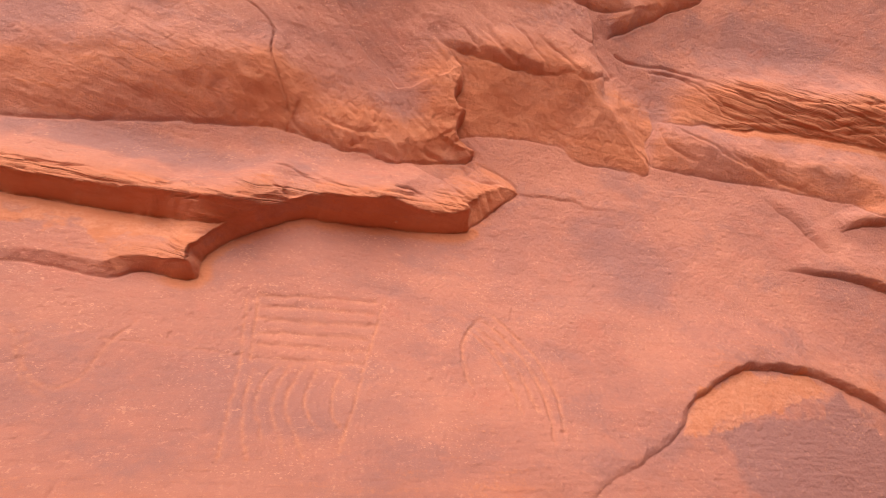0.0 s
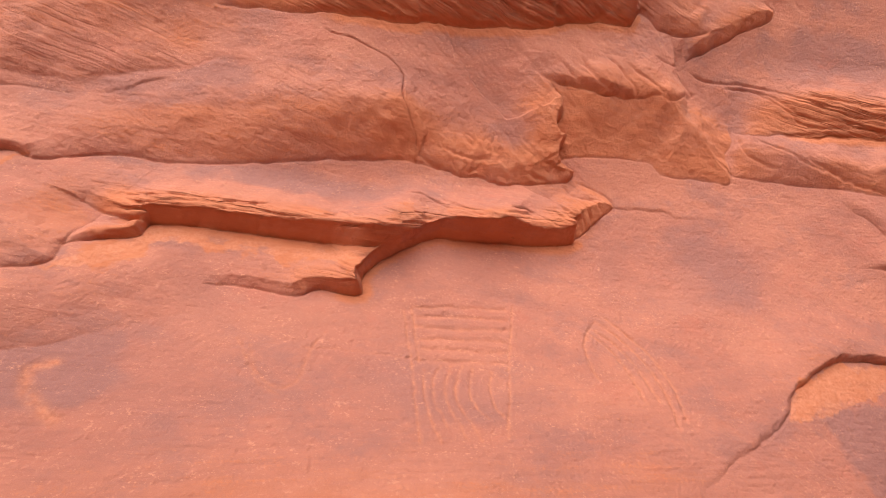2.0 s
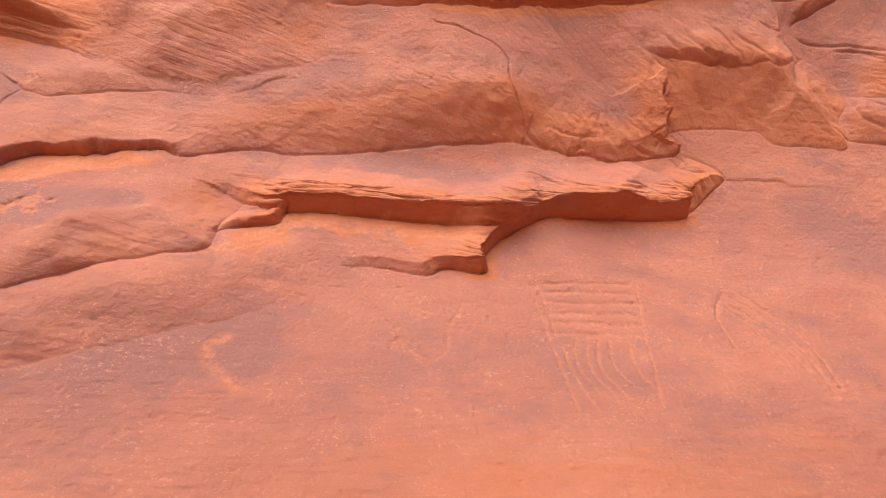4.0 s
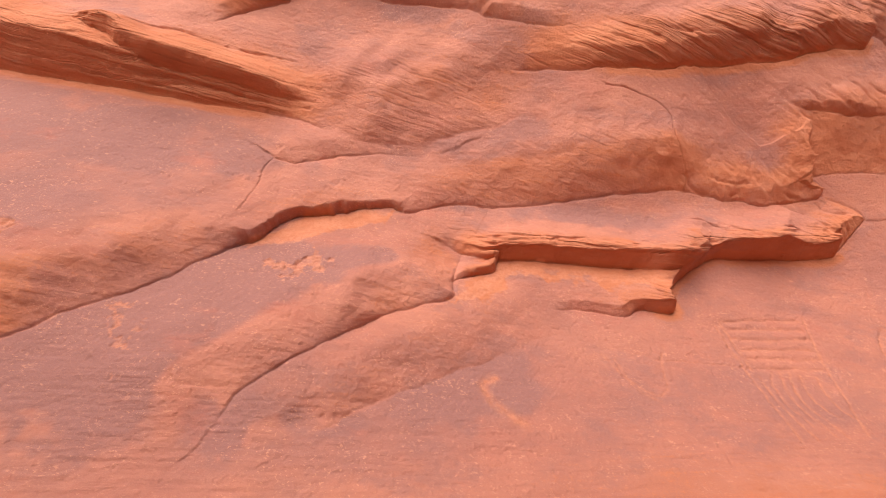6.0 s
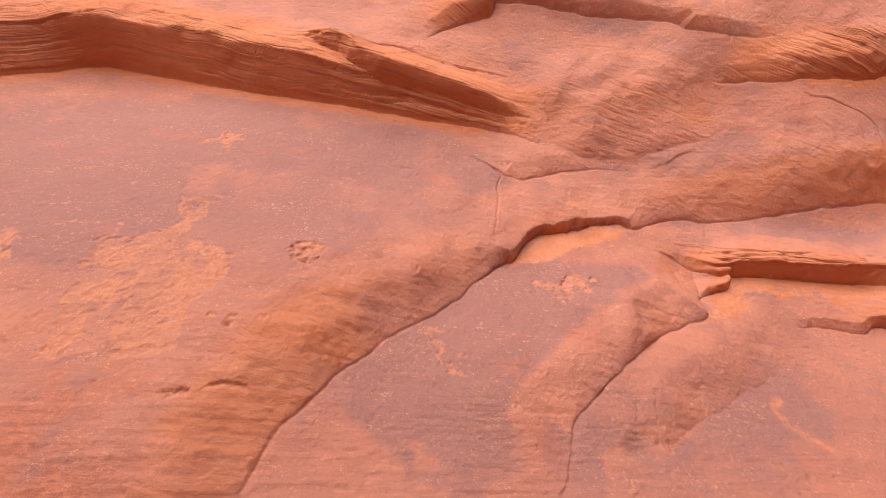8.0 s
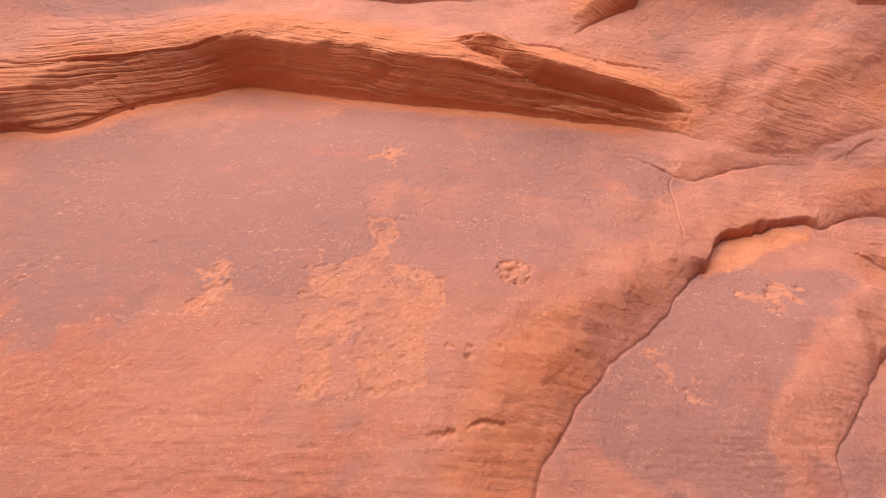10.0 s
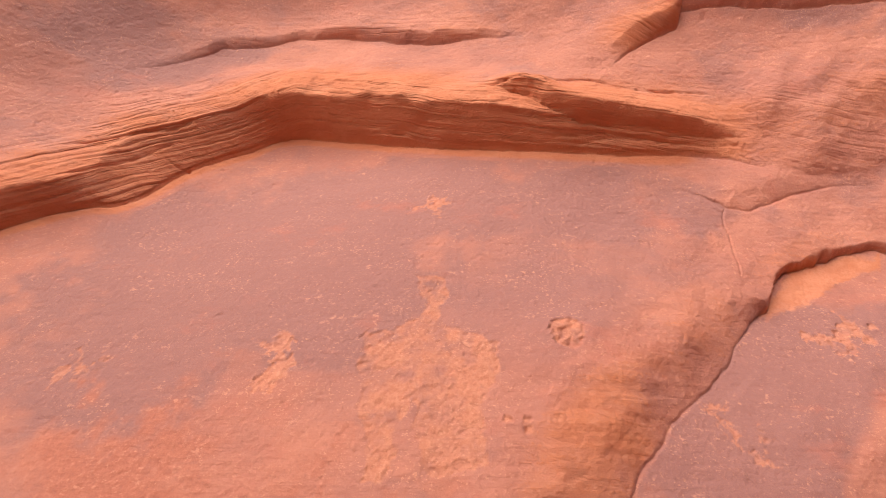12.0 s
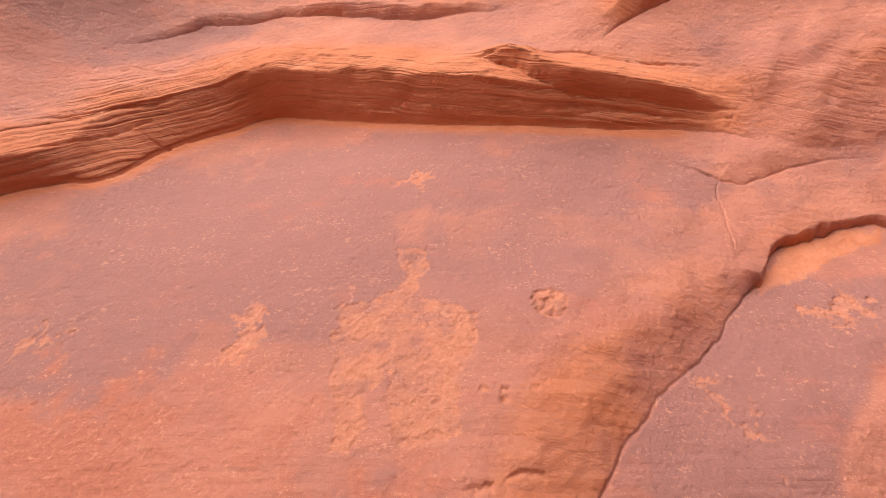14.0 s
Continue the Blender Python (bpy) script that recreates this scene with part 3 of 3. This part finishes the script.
stub_a = [(-1.42, 2.7), (-1.33, 2.71), (-1.26, 2.73)]
stub_b = [(-1.43, 2.62), (-1.35, 2.63), (-1.3, 2.65)]
curl = [(-4.26, 3.76), (-4.2, 3.73), (-4.1, 3.71), (-3.97, 3.7)]

CRACKS = [(crack_a, 0.003, 0.022), (crack_b, 0.003, 0.010)]
GRID_BARS = [bar1, bar2, bar3, bar4, bar5, bar6]
GRID_LINES = [rect_l, rect_l2, rect_r, low1, low2, low3, low4, low5, low6]
GROOVES = [groove5, groove6, groove7, groove8, groove9, groove10, groove11, groove12, groove13, groove24, groove25, groove26,
           band_a, band_b, band_c, band_d, band_e, shelf_a, shelf_d]
CHANNELS = [toe_a, toe_b, toe_c, toe_d, toe_e, shelf_b, shelf_c, shelf_e, shelf_f, shelf_g, comb_a, comb_b, comb_c, comb_d, comb_e,
            bed_a, bed_b, bed_c, stub_a, stub_b, curl]
HORNS = [horn1, horn2, horn3, horn4, horn_back]
# paleness of pecked and fresh rock, and light painted on the recess floor
PECK = np.zeros_like(X)
CARVED = np.zeros(X.shape, np.int32)


def carve(points, half, depth, pale, owner=0):
    run = curve_of(points, 3)
    i0, i1 = np.searchsorted(xs, (run[:, 0].min() - 0.08, run[:, 0].max() + 0.08))
    j0, j1 = np.searchsorted(zs, (run[:, 1].min() - 0.08, run[:, 1].max() + 0.08))
    w = np.s_[i0:i1, j0:j1]
    ux, uz = X[w] + 0.004 * fbm(X[w], Z[w], 0.04, 2, 5), Z[w] + 0.004 * fbm(X[w], Z[w], 0.05, 2, 6)
    s, _, arc, over = distance(ux, uz, run)
    groove = np.exp(-(s / half) ** 2)
    JUT[w] -= depth * groove * (0.75 + 0.35 * fbm(arc, 0 * arc, 0.06, 2, 7))
    PECK[w] = np.maximum(PECK[w], pale * np.exp(-(s / (1.1 * half)) ** 2) * (0.7 + 0.4 * fbm(X[w], Z[w], 0.02, 2, 8)))
    if owner:
        CARVED[w] = np.where(np.abs(s) < 1.3 * half, owner, CARVED[w])


for points, half, depth in CRACKS:
    carve(points, half, depth, 0.0)
for points in GRID_BARS:
    carve(points, 0.012, 0.0065, 0.45, 1)
for points in GRID_LINES:
    carve(points, 0.008, 0.0038, 0.6, 1)
for points in GROOVES:
    carve(points, 0.008, 0.015, 0.0)
for points in CHANNELS:
    carve(points, 0.010, 0.011, 0.0)
for points in HORNS:
    carve(points, 0.010, 0.008, 0.6, 2)
carve(peck_arc, 0.02, 0.006, 0.8, 3)
carve(scratch, 0.008, 0.003, 0.4, 4)
carve(scratch_bow, 0.008, 0.004, 0.45, 4)
carve(line_mid, 0.006, 0.003, 0.3, 4)


def peck(poly, depth, rough, pale, owner=0, ragged=0.03):
    p = np.array(poly)
    i0, i1 = np.searchsorted(xs, (p[:, 0].min() - 0.1, p[:, 0].max() + 0.1))
    j0, j1 = np.searchsorted(zs, (p[:, 1].min() - 0.1, p[:, 1].max() + 0.1))
    w = np.s_[i0:i1, j0:j1]
    ux, uz = X[w] + ragged * fbm(X[w], Z[w], 0.07, 4, 31, 0.6), Z[w] + ragged * fbm(X[w], Z[w], 0.07, 4, 35, 0.6)
    s, _, _, _ = distance(ux, uz, np.vstack([p, p[:1]]))
    m = smooth(-0.004, 0.008, np.where(inside(ux, uz, poly), np.abs(s), -np.abs(s)))
    JUT[w] -= m * (depth + rough * fbm(X[w], Z[w], 0.022, 3, 33, 0.6))
    PECK[w] = np.maximum(PECK[w], pale * m * np.clip(0.75 + 0.5 * fbm(X[w], Z[w], 0.05, 3, 37, 0.6), 0, 1))
    if owner:
        CARVED[w] = np.where(m > 0.3, owner, CARVED[w])


body = [(-3.98, 2.75), (-3.87, 2.74), (-3.88, 2.61), (-3.91, 2.52), (-3.8, 2.46), (-3.68, 2.42), (-3.71, 2.26), (-3.75, 2.21), (-3.77, 2.0), (-3.84, 1.96), (-3.93, 1.97), (-3.96, 2.03), (-4.0, 2.21), (-4.03, 2.08), (-4.05, 1.94), (-4.13, 1.95), (-4.15, 2.13), (-4.17, 2.27), (-4.19, 2.46), (-4.1, 2.49), (-4.0, 2.52), (-3.94, 2.6), (-3.99, 2.67)]
star = [(-3.5, 2.46), (-3.46, 2.52), (-3.41, 2.53), (-3.36, 2.49), (-3.39, 2.41), (-3.44, 2.38), (-3.48, 2.41)]
dota = [(-3.69, 2.14)]
dotb = [(-3.63, 2.13)]
dotc = [(-3.54, 2.14)]
dotd = [(-3.63, 2.1)]
patch1 = [(-4.55, 2.34), (-4.54, 2.47), (-4.5, 2.49), (-4.42, 2.38), (-4.41, 2.3), (-4.5, 2.28)]
patch2 = [(-5.18, 2.27), (-5.23, 2.41), (-5.19, 2.44), (-5.15, 2.33), (-5.14, 2.26)]
patch3 = [(-4.01, 3.22), (-3.9, 3.21), (-3.88, 3.13), (-4.01, 3.15)]
patch4 = [(-2.39, 2.5), (-2.21, 2.57), (-2.15, 2.49), (-2.28, 2.41), (-2.38, 2.43)]
patch5 = [(-2.95, 2.19), (-2.9, 2.17), (-2.87, 2.06), (-2.83, 2.0), (-2.77, 1.98), (-2.79, 2.03), (-2.88, 2.08), (-2.91, 2.12)]
patch6 = [(-2.4, 2.46), (-2.23, 2.57), (-2.21, 2.48), (-2.35, 2.43)]
orange_low = [(-5.3, 1.9), (-5.0, 2.05), (-4.75, 2.12), (-4.6, 2.2), (-4.37, 2.18), (-4.27, 2.03), (-4.15, 1.98), (-4.09, 1.88), (-3.98, 1.81), (-3.86, 1.71), (-3.84, 1.5), (-5.3, 1.45)]
fresh_lit_recess = [(-2.59, 2.59), (-2.42, 2.75), (-2.27, 2.86), (-2.04, 2.94), (-1.81, 2.95), (-1.94, 2.87), (-2.13, 2.78), (-2.29, 2.69), (-2.47, 2.62)]
fresh_shelf = [(-1.54, 2.42), (-1.22, 2.72), (-0.3, 2.68), (-0.3, 2.62), (-0.77, 2.63), (-1.19, 2.63), (-1.41, 2.44)]
fresh_arch = [(1.85, 1.92), (2, 2.07), (2.39, 2.25), (2.85, 2.26), (3.04, 2.18), (2.68, 2.11), (2.21, 1.97), (1.97, 1.92)]
dents = [(-3.72, 1.86)]
dents2 = [(-3.59, 1.89)]

peck(body, 0.0035, 0.0030, 0.72, 5, 0.016)
peck(star, 0.006, 0.007, 0.8, 6, 0.012)
for spot in (dota, dotb, dotc, dotd):
    (a, b), = spot
    peck([(a - 0.016, b - 0.012), (a + 0.016, b - 0.014), (a + 0.018, b + 0.012), (a - 0.014, b + 0.014)], 0.008, 0.005, 0.7, 7, 0.006)
for spot in (dents, dents2):
    (a, b), = spot
    peck([(a - 0.05, b - 0.012), (a + 0.05, b - 0.006), (a + 0.05, b + 0.018), (a - 0.03, b + 0.014)], 0.007, 0.004, 0.5, 0, 0.014)
for patch in (patch1, patch2, patch3, patch4, patch5, patch6):
    peck(patch, 0.002, 0.0035, 0.68, 0, 0.06)
# fresh rock; the recess floor is paled further to paint light it catches
for patch in (fresh_lit_recess, fresh_shelf, fresh_arch, orange_low):
    peck(patch, 0.0, 0.0008, 0.0 if patch is orange_low else 0.85, 0, 0.012)

# ---- desert varnish: where the face has stood long enough to darken ----
VARN = 0.90 + 0.15 * fbm(X, Z, 0.7, 5, 51, 0.6, 1.6, 0.05) - 0.85 * FRESHNESS
RUDDY = np.zeros_like(X)
for patch, soft_edge in ((fresh_lit_recess, 0.02), (fresh_shelf, 0.04), (fresh_arch, 0.03), (orange_low, 0.14)):
    p = np.array(patch)
    i0, i1 = np.searchsorted(xs, (p[:, 0].min() - 0.3, p[:, 0].max() + 0.3))
    j0, j1 = np.searchsorted(zs, (p[:, 1].min() - 0.3, p[:, 1].max() + 0.3))
    w = np.s_[i0:i1, j0:j1]
    ux, uz = X[w] + 1.2 * soft_edge * fbm(X[w], Z[w], 0.16, 5, 53, 0.65), Z[w] + 1.2 * soft_edge * fbm(X[w], Z[w], 0.16, 5, 57, 0.65)
    gap, _, _, _ = distance(ux, uz, np.vstack([p, p[:1]]))
    gap = np.where(inside(ux, uz, patch), np.abs(gap), -np.abs(gap))
    if patch is orange_low:
        RUDDY[w] = smooth(-soft_edge, soft_edge, gap)
    else:
        VARN[w] -= 0.85 * smooth(-soft_edge, soft_edge, gap)
bench = 1 - smooth(1.58, 1.86, Z + 0.07 * fbm(X, Z, 0.08, 4, 59, 0.65, 9.0, 0.02))
VARN -= 0.38 * bench * smooth(-2.0, -1.0, X) * (1 - smooth(0.9, 1.5, X))
# greyer, older varnish, and swells rubbed bare of it (minus): middle x, z, half width, half height, strength
for cx, cz, rx, rz, much in ((-2.6, 2.15, 0.65, 0.42, 0.85), (-2.1, 2.5, 0.5, 0.16, 0.8), (-1.5, 2.0, 0.35, 0.2, 0.4), (-4.35, 2.6, 0.35, 0.25, 0.7), (-4.8, 2.85, 0.9, 0.45, 0.45), (-4.5, 3.3, 1.2, 0.3, 0.3), (-5.2, 2.5, 0.5, 0.4, 0.3),
                             (-3.2, 3.2, 0.9, 0.22, 0.35), (2.9, 1.78, 0.8, 0.32, 1.1), (-0.6, 3.06, 0.9, 0.09, 0.5), (1.6, 2.75, 0.6, 0.3, 0.3),
                             (0.1, 2.0, 0.5, 0.2, 0.3), (-1.7, 4.4, 0.7, 0.2, 0.4), (-5.4, 4.2, 0.6, 0.35, 0.5), (-4.4, 3.2, 0.5, 0.3, 0.3), (-4.0, 2.6, 1.5, 0.9, 0.18), (-2.3, 2.0, 1.0, 0.5, 0.25),
                             (-5.0, 2.3, 0.3, 0.2, 0.4), (-3.6, 1.9, 0.3, 0.2, 0.2), (2.6, 4.35, 0.7, 0.2, 0.4), (-1.3, 3.5, 0.6, 0.14, 0.4),
                             (-3.44, 1.88, 0.26, 0.3, -0.26), (-3.12, 2.24, 0.28, 0.24, -0.28), (-2.85, 2.5, 0.2, 0.15, -0.25), (0.3, 3.38, 0.7, 0.2, -0.3)):
    far = ((X - cx) / rx) ** 2 + ((Z - cz) / rz) ** 2 + 0.5 * fbm(X, Z, 0.22, 4, 101, 0.6)
    VARN += much * (1 - smooth(0.2, 1.6, far)) * (1 - np.clip(1.3 * FRESHNESS, 0, 1) if much > 0 else 1)
VARN = np.clip(VARN, 0, 1.6)

# ---- weathering of the whole face ----
JUT += 0.008 * fbm(X, Z, 0.55, 3, 61, 0.45, 1.5)
JUT += 0.0030 * fbm(X, Z, 0.10, 4, 65, 0.55, 1.4)
JUT += 0.0012 * fbm(X, Z, 0.035, 3, 71, 0.6, 7.0, 0.03) * (0.4 + FRESHNESS)
# cross-bedding combed across the upper slab and its toe
comb = fbm(X, Z, 0.030, 3, 73, 0.65, 16.0, -0.75)
JUT += 0.0012 * comb * smooth(3.15, 3.4, Z) * smooth(-0.8, 0.0, X) * (1 - smooth(0.9, 1.2, X))
JUT += 0.0007 * comb * (0.3 + FRESHNESS) * (BED != 16)
JUT += 0.0010 * laminae(Z + 0.28 * X + 0.03 * fbm(X, Z, 0.5, 2, 97), X, 98, 0.045) * (0.25 + FRESHNESS) * (X < -0.6) * (BED != 7) * (BED != 8)
toe = smooth(0.0, 0.25, X) * (1 - smooth(0.85, 0.95, X)) * smooth(3.16, 3.24, Z) * (1 - smooth(3.36, 3.60, Z))
JUT += 0.016 * toe * (BED == 1) * np.abs(fbm(X, Z, 0.11, 3, 83, 0.5, 1.0, -0.6))
toe = smooth(0.70, 0.85, X) * (1 - smooth(1.10, 1.18, X)) * smooth(2.84, 2.90, Z) * (1 - smooth(3.16, 3.26, Z))
JUT += 0.020 * toe * (BED == 2) * np.abs(fbm(X, Z, 0.10, 3, 84, 0.5, 2.2, -0.9))
# the block face under the lip is rough
JUT += 0.0022 * (BED == 16) * fbm(X, Z, 0.06, 4, 87, 0.7, 2.0, -0.6)
# low ripples and hammered relief on the lower face
JUT += 0.0016 * fbm(X, Z, 0.018, 3, 89, 0.7, 9.0, 0.02) * (1 - smooth(1.7, 2.3, Z))
JUT += 0.0010 * fbm(X, Z, 0.016, 2, 93, 0.7)
pits = fbm(X, Z, 0.05, 2, 77)
JUT -= 0.003 * smooth(1.0, 1.25, pits)
Y = BASE - JUT
# the cliff is thick: its far rim runs back into the rock
Y[:, -1] += 6.0
Y[0, :] += 6.0
Y[-1, :] += 6.0

# ---- vertex normals of the whole face, shared by its pieces so that no seam shows ----
def normals(p):
    n = np.cross(np.gradient(p, axis=0), np.gradient(p, axis=1))
    n *= np.where(n[..., 1:2] > 0, -1, 1)
    return n / np.maximum(np.linalg.norm(n, axis=-1, keepdims=True), 1e-9)


SOLID = np.stack([X, Y, Z], -1).astype(np.float32)
way_in = 0.74 * Z - 0.67 * Y - LAM_DIP + 0.016 * fbm(X, Z, 0.32, 3, 80)
STRATA, BEDDING = way_in, np.clip(LAM / 0.006, 0, 1) * (0.4 + 0.6 * smooth(0.001, 0.004, LAM)) + 0.06 * np.clip(FRESHNESS, 0, 1)
relief = LAM * laminae(way_in, X, 90, 0.034) + 0.0012 * fbm(X, Z - Y, 0.035, 3, 103, 0.65) * np.clip(FRESHNESS, 0, 1)
outward = normals(SOLID)
relief = relief * (0.35 + 0.65 * smooth(0.15, 0.6, -outward[..., 1]))
SOLID += (outward * relief[..., None]).astype(np.float32)
NRM = normals(SOLID)
POS = SOLID.reshape(-1, 3)
nz = len(zs)
corner = (np.arange(len(xs) - 1)[:, None] * nz + np.arange(nz - 1)).ravel()
QUADS = np.stack([corner, corner + nz, corner + nz + 1, corner + 1], 1)
mid = np.s_[:-1, :-1]
OWN = np.where(CARVED[mid] > 0, 100 + CARVED[mid], np.where(UNDER[mid] > 0, 200 + UNDER[mid], BED[mid])).ravel()


order = np.argsort(OWN, kind="stable")
cuts = np.flatnonzero(np.diff(OWN[order])) + 1
BY_OWNER = {int(OWN[part[0]]): QUADS[part] for part in np.split(order, cuts)}
NONE = QUADS[:0]


def piece(name, owners, material, parent=None, label="", category="", kind="", group=""):
    """The faces of the cliff that belong to one bed or carving, as one mesh."""
    quads = np.concatenate([BY_OWNER.get(o, NONE) for o in owners])
    if not len(quads):
        return None
    used, flat = np.unique(quads, return_inverse=True)
    flat = flat.reshape(-1)
    me = bpy.data.meshes.new(name)
    me.vertices.add(len(used))
    me.vertices.foreach_set("co", POS[used].ravel())
    me.loops.add(len(flat))
    me.loops.foreach_set("vertex_index", flat.astype(np.int32))
    me.polygons.add(len(quads))
    me.polygons.foreach_set("loop_start", np.arange(0, len(flat), 4, dtype=np.int32))
    me.polygons.foreach_set("loop_total", np.full(len(quads), 4, np.int32))
    me.update(calc_edges=True)
    me.polygons.foreach_set("use_smooth", np.ones(len(quads), bool))
    for key, values in (("varnish", VARN), ("peck", PECK), ("ruddy", RUDDY), ("strata", STRATA), ("bedding", BEDDING)):
        me.attributes.new(key, "FLOAT", "POINT").data.foreach_set("value", values.reshape(-1)[used].astype(np.float32))
    me.normals_split_custom_set_from_vertices(NRM.reshape(-1, 3)[used])
    me.materials.append(material)
    ob = new(name, me)
    if parent:
        ob.parent = parent
    return tagged(ob, label, category, group, kind)


wall = piece("wall_cliff", [0], ROCK, None, "varnished orange sandstone cliff face with worn bedding", "cliff wall", "structure")
BEDS = [
    ("rock_slab", [1], "large rounded sandstone slab overhanging a long crack", "rock slab"),
    ("rock_ledge", [2], "layered sandstone ledge with a dark flat underside", "rock ledge"),
    ("rock_ledge", [3], "thick layered sandstone shelf with a shaded underside", "rock ledge"),
    ("rock_stub", [4], "small rounded sandstone stub beside the shelf", "rock"),
    ("rock_slab", [5], "smooth purplish sandstone slab with a broken end", "rock slab"),
    ("rock_ledge", [7, 8], "deep orange sandstone overhang with curved laminae", "rock ledge"),
    ("rock_slab", [9, 10], "thin scooped sandstone wedge with a chipped rim", "rock slab"),
    ("rock_ledge", [11], "layered sandstone bed ending in a square block", "rock ledge"),
    ("rock_slab", [12], "broken sandstone flake above a jagged crack", "rock slab"),
    ("rock_ledge", [13], "rounded sandstone bed end with fine laminae", "rock ledge"),
    ("rock_ledge", [14], "thin sandstone strip along a ragged crack", "rock ledge"),
    ("rock_ledge", [15], "low sandstone bed with wind-hollowed layers", "rock ledge"),
    ("rock_block", [16], "rough brown sandstone block face under a lip", "rock block"),
    ("rock_ledge", [17], "smooth sloping sandstone ledge with fine grooves", "rock ledge"),
    ("rock_ledge", [18], "strongly banded sandstone bed with wavy laminae", "rock ledge"),
    ("rock_slab", [19, 20, 21], "thin broken sandstone flakes on the cliff", "rock slab"),
    ("rock_ledge", [23], "thin combed sandstone bed above the rough block", "rock ledge"),
    ("rock_slab", [24], "brown scooped sandstone hollow with fine swept grooves", "rock slab"),
    ("rock_slab", [22], "sandstone slab edge arching over a fallen patch", "rock slab"),
]
spoken_for = {o for _, owners, _, _ in BEDS for o in owners}
spoken_for |= {200 + o for o in spoken_for} | {0, 6, 25, 206, 225} | set(range(101, 108))
ledges = {}
for name, owners, label, category in BEDS:
    quads = np.concatenate([BY_OWNER.get(o + under, NONE) for under in (0, 200) for o in owners])
    if not len(quads):
        continue
    base = Vector(POS[quads[len(quads) // 2, 0]].tolist())
    bed = tagged(new(name), label, category, "beds of the cliff")
    bed.location = base
    ledges.setdefault(name, bed)
    parts = [piece("face", owners, ROCK, bed)] + [piece("underside", [200 + owner], ROCK, bed, "shaded underside") for owner in owners]
    for ob in parts:
        if ob:
            ob.matrix_parent_inverse = Matrix.Translation(-base)
piece("wall_swell", [6, 25, 206, 225] + [o for o in BY_OWNER if o not in spoken_for], ROCK, wall)
for owner, label in ((1, "carved grid of bars above curved lines"), (2, "carved curved bands like long horns"),
                     (3, "pale pecked arc"), (4, "faint scratched lines"), (5, "large pale pecked animal figure"),
                     (6, "pale pecked round spot"), (7, "small pecked dots")):
    piece("petroglyph", [100 + owner], PECKED, wall, label)


# ---- small nodules stuck under the ledge ----
def nodule(x, z, size, parent):
    i, j = np.searchsorted(xs, x), np.searchsorted(zs, z)
    bm = bmesh.new()
    bmesh.ops.create_icosphere(bm, subdivisions=2, radius=size)
    for v in bm.verts:
        v.co *= 1 + 0.35 * noise.noise(v.co * 60 + Vector((x * 9, z * 7, 0)))
        v.co.z *= 0.7
        v.co += Vector(POS[i * nz + j].tolist())
    me = bpy.data.meshes.new("nodule")
    bm.to_mesh(me)
    bm.free()
    for p in me.polygons:
        p.use_smooth = True
    me.materials.append(ROCK)
    ob = new("nodule", me)
    ob.parent, ob.matrix_parent_inverse = parent, Matrix.Translation(-parent.location)


for x, z, size in ((0.47, 2.88, 0.011), (0.55, 2.9, 0.013)):
    nodule(x, z, size, ledges["rock_ledge"])


# ---- unseen, added: what closes the canyon behind the camera and underfoot ----
def sheet(name, us, vs, place, material, label, category):
    bm = bmesh.new()
    grid = [[bm.verts.new(place(u, v)) for v in vs] for u in us]
    for i in range(len(us) - 1):
        for j in range(len(vs) - 1):
            bm.faces.new((grid[i][j], grid[i + 1][j], grid[i + 1][j + 1], grid[i][j + 1]))
    bmesh.ops.recalc_face_normals(bm, faces=bm.faces)
    me = bpy.data.meshes.new(name)
    bm.to_mesh(me)
    bm.free()
    for p in me.polygons:
        p.use_smooth = True
    me.materials.append(material)
    return tagged(new(name, me), label, category, "", "structure")


def ground_at(u, v):
    return (u, v, 0.05 * noise.noise((u * 0.5, v * 0.5, 0)))


def far_wall_at(u, v):
    return (u, -5.5 - 0.25 * v + 0.5 * noise.noise((u * 0.25, 3.1, v * 0.5)), v)


steps = [-400, -150, -60, -30] + [-20 + 1.0 * k for k in range(41)] + [30, 60, 150, 400]
sheet("ground", steps, steps, ground_at, SAND, "pale orange sand floor of the canyon", "ground")
# unseen wall, added to bounce warm light; kept low to let sun in
sheet("wall_opposite", [-24 + 0.8 * k for k in range(61)], [-0.3 + 0.5 * k for k in range(11)], far_wall_at, FAR_ROCK, "unseen orange sandstone wall added across the canyon", "cliff wall")
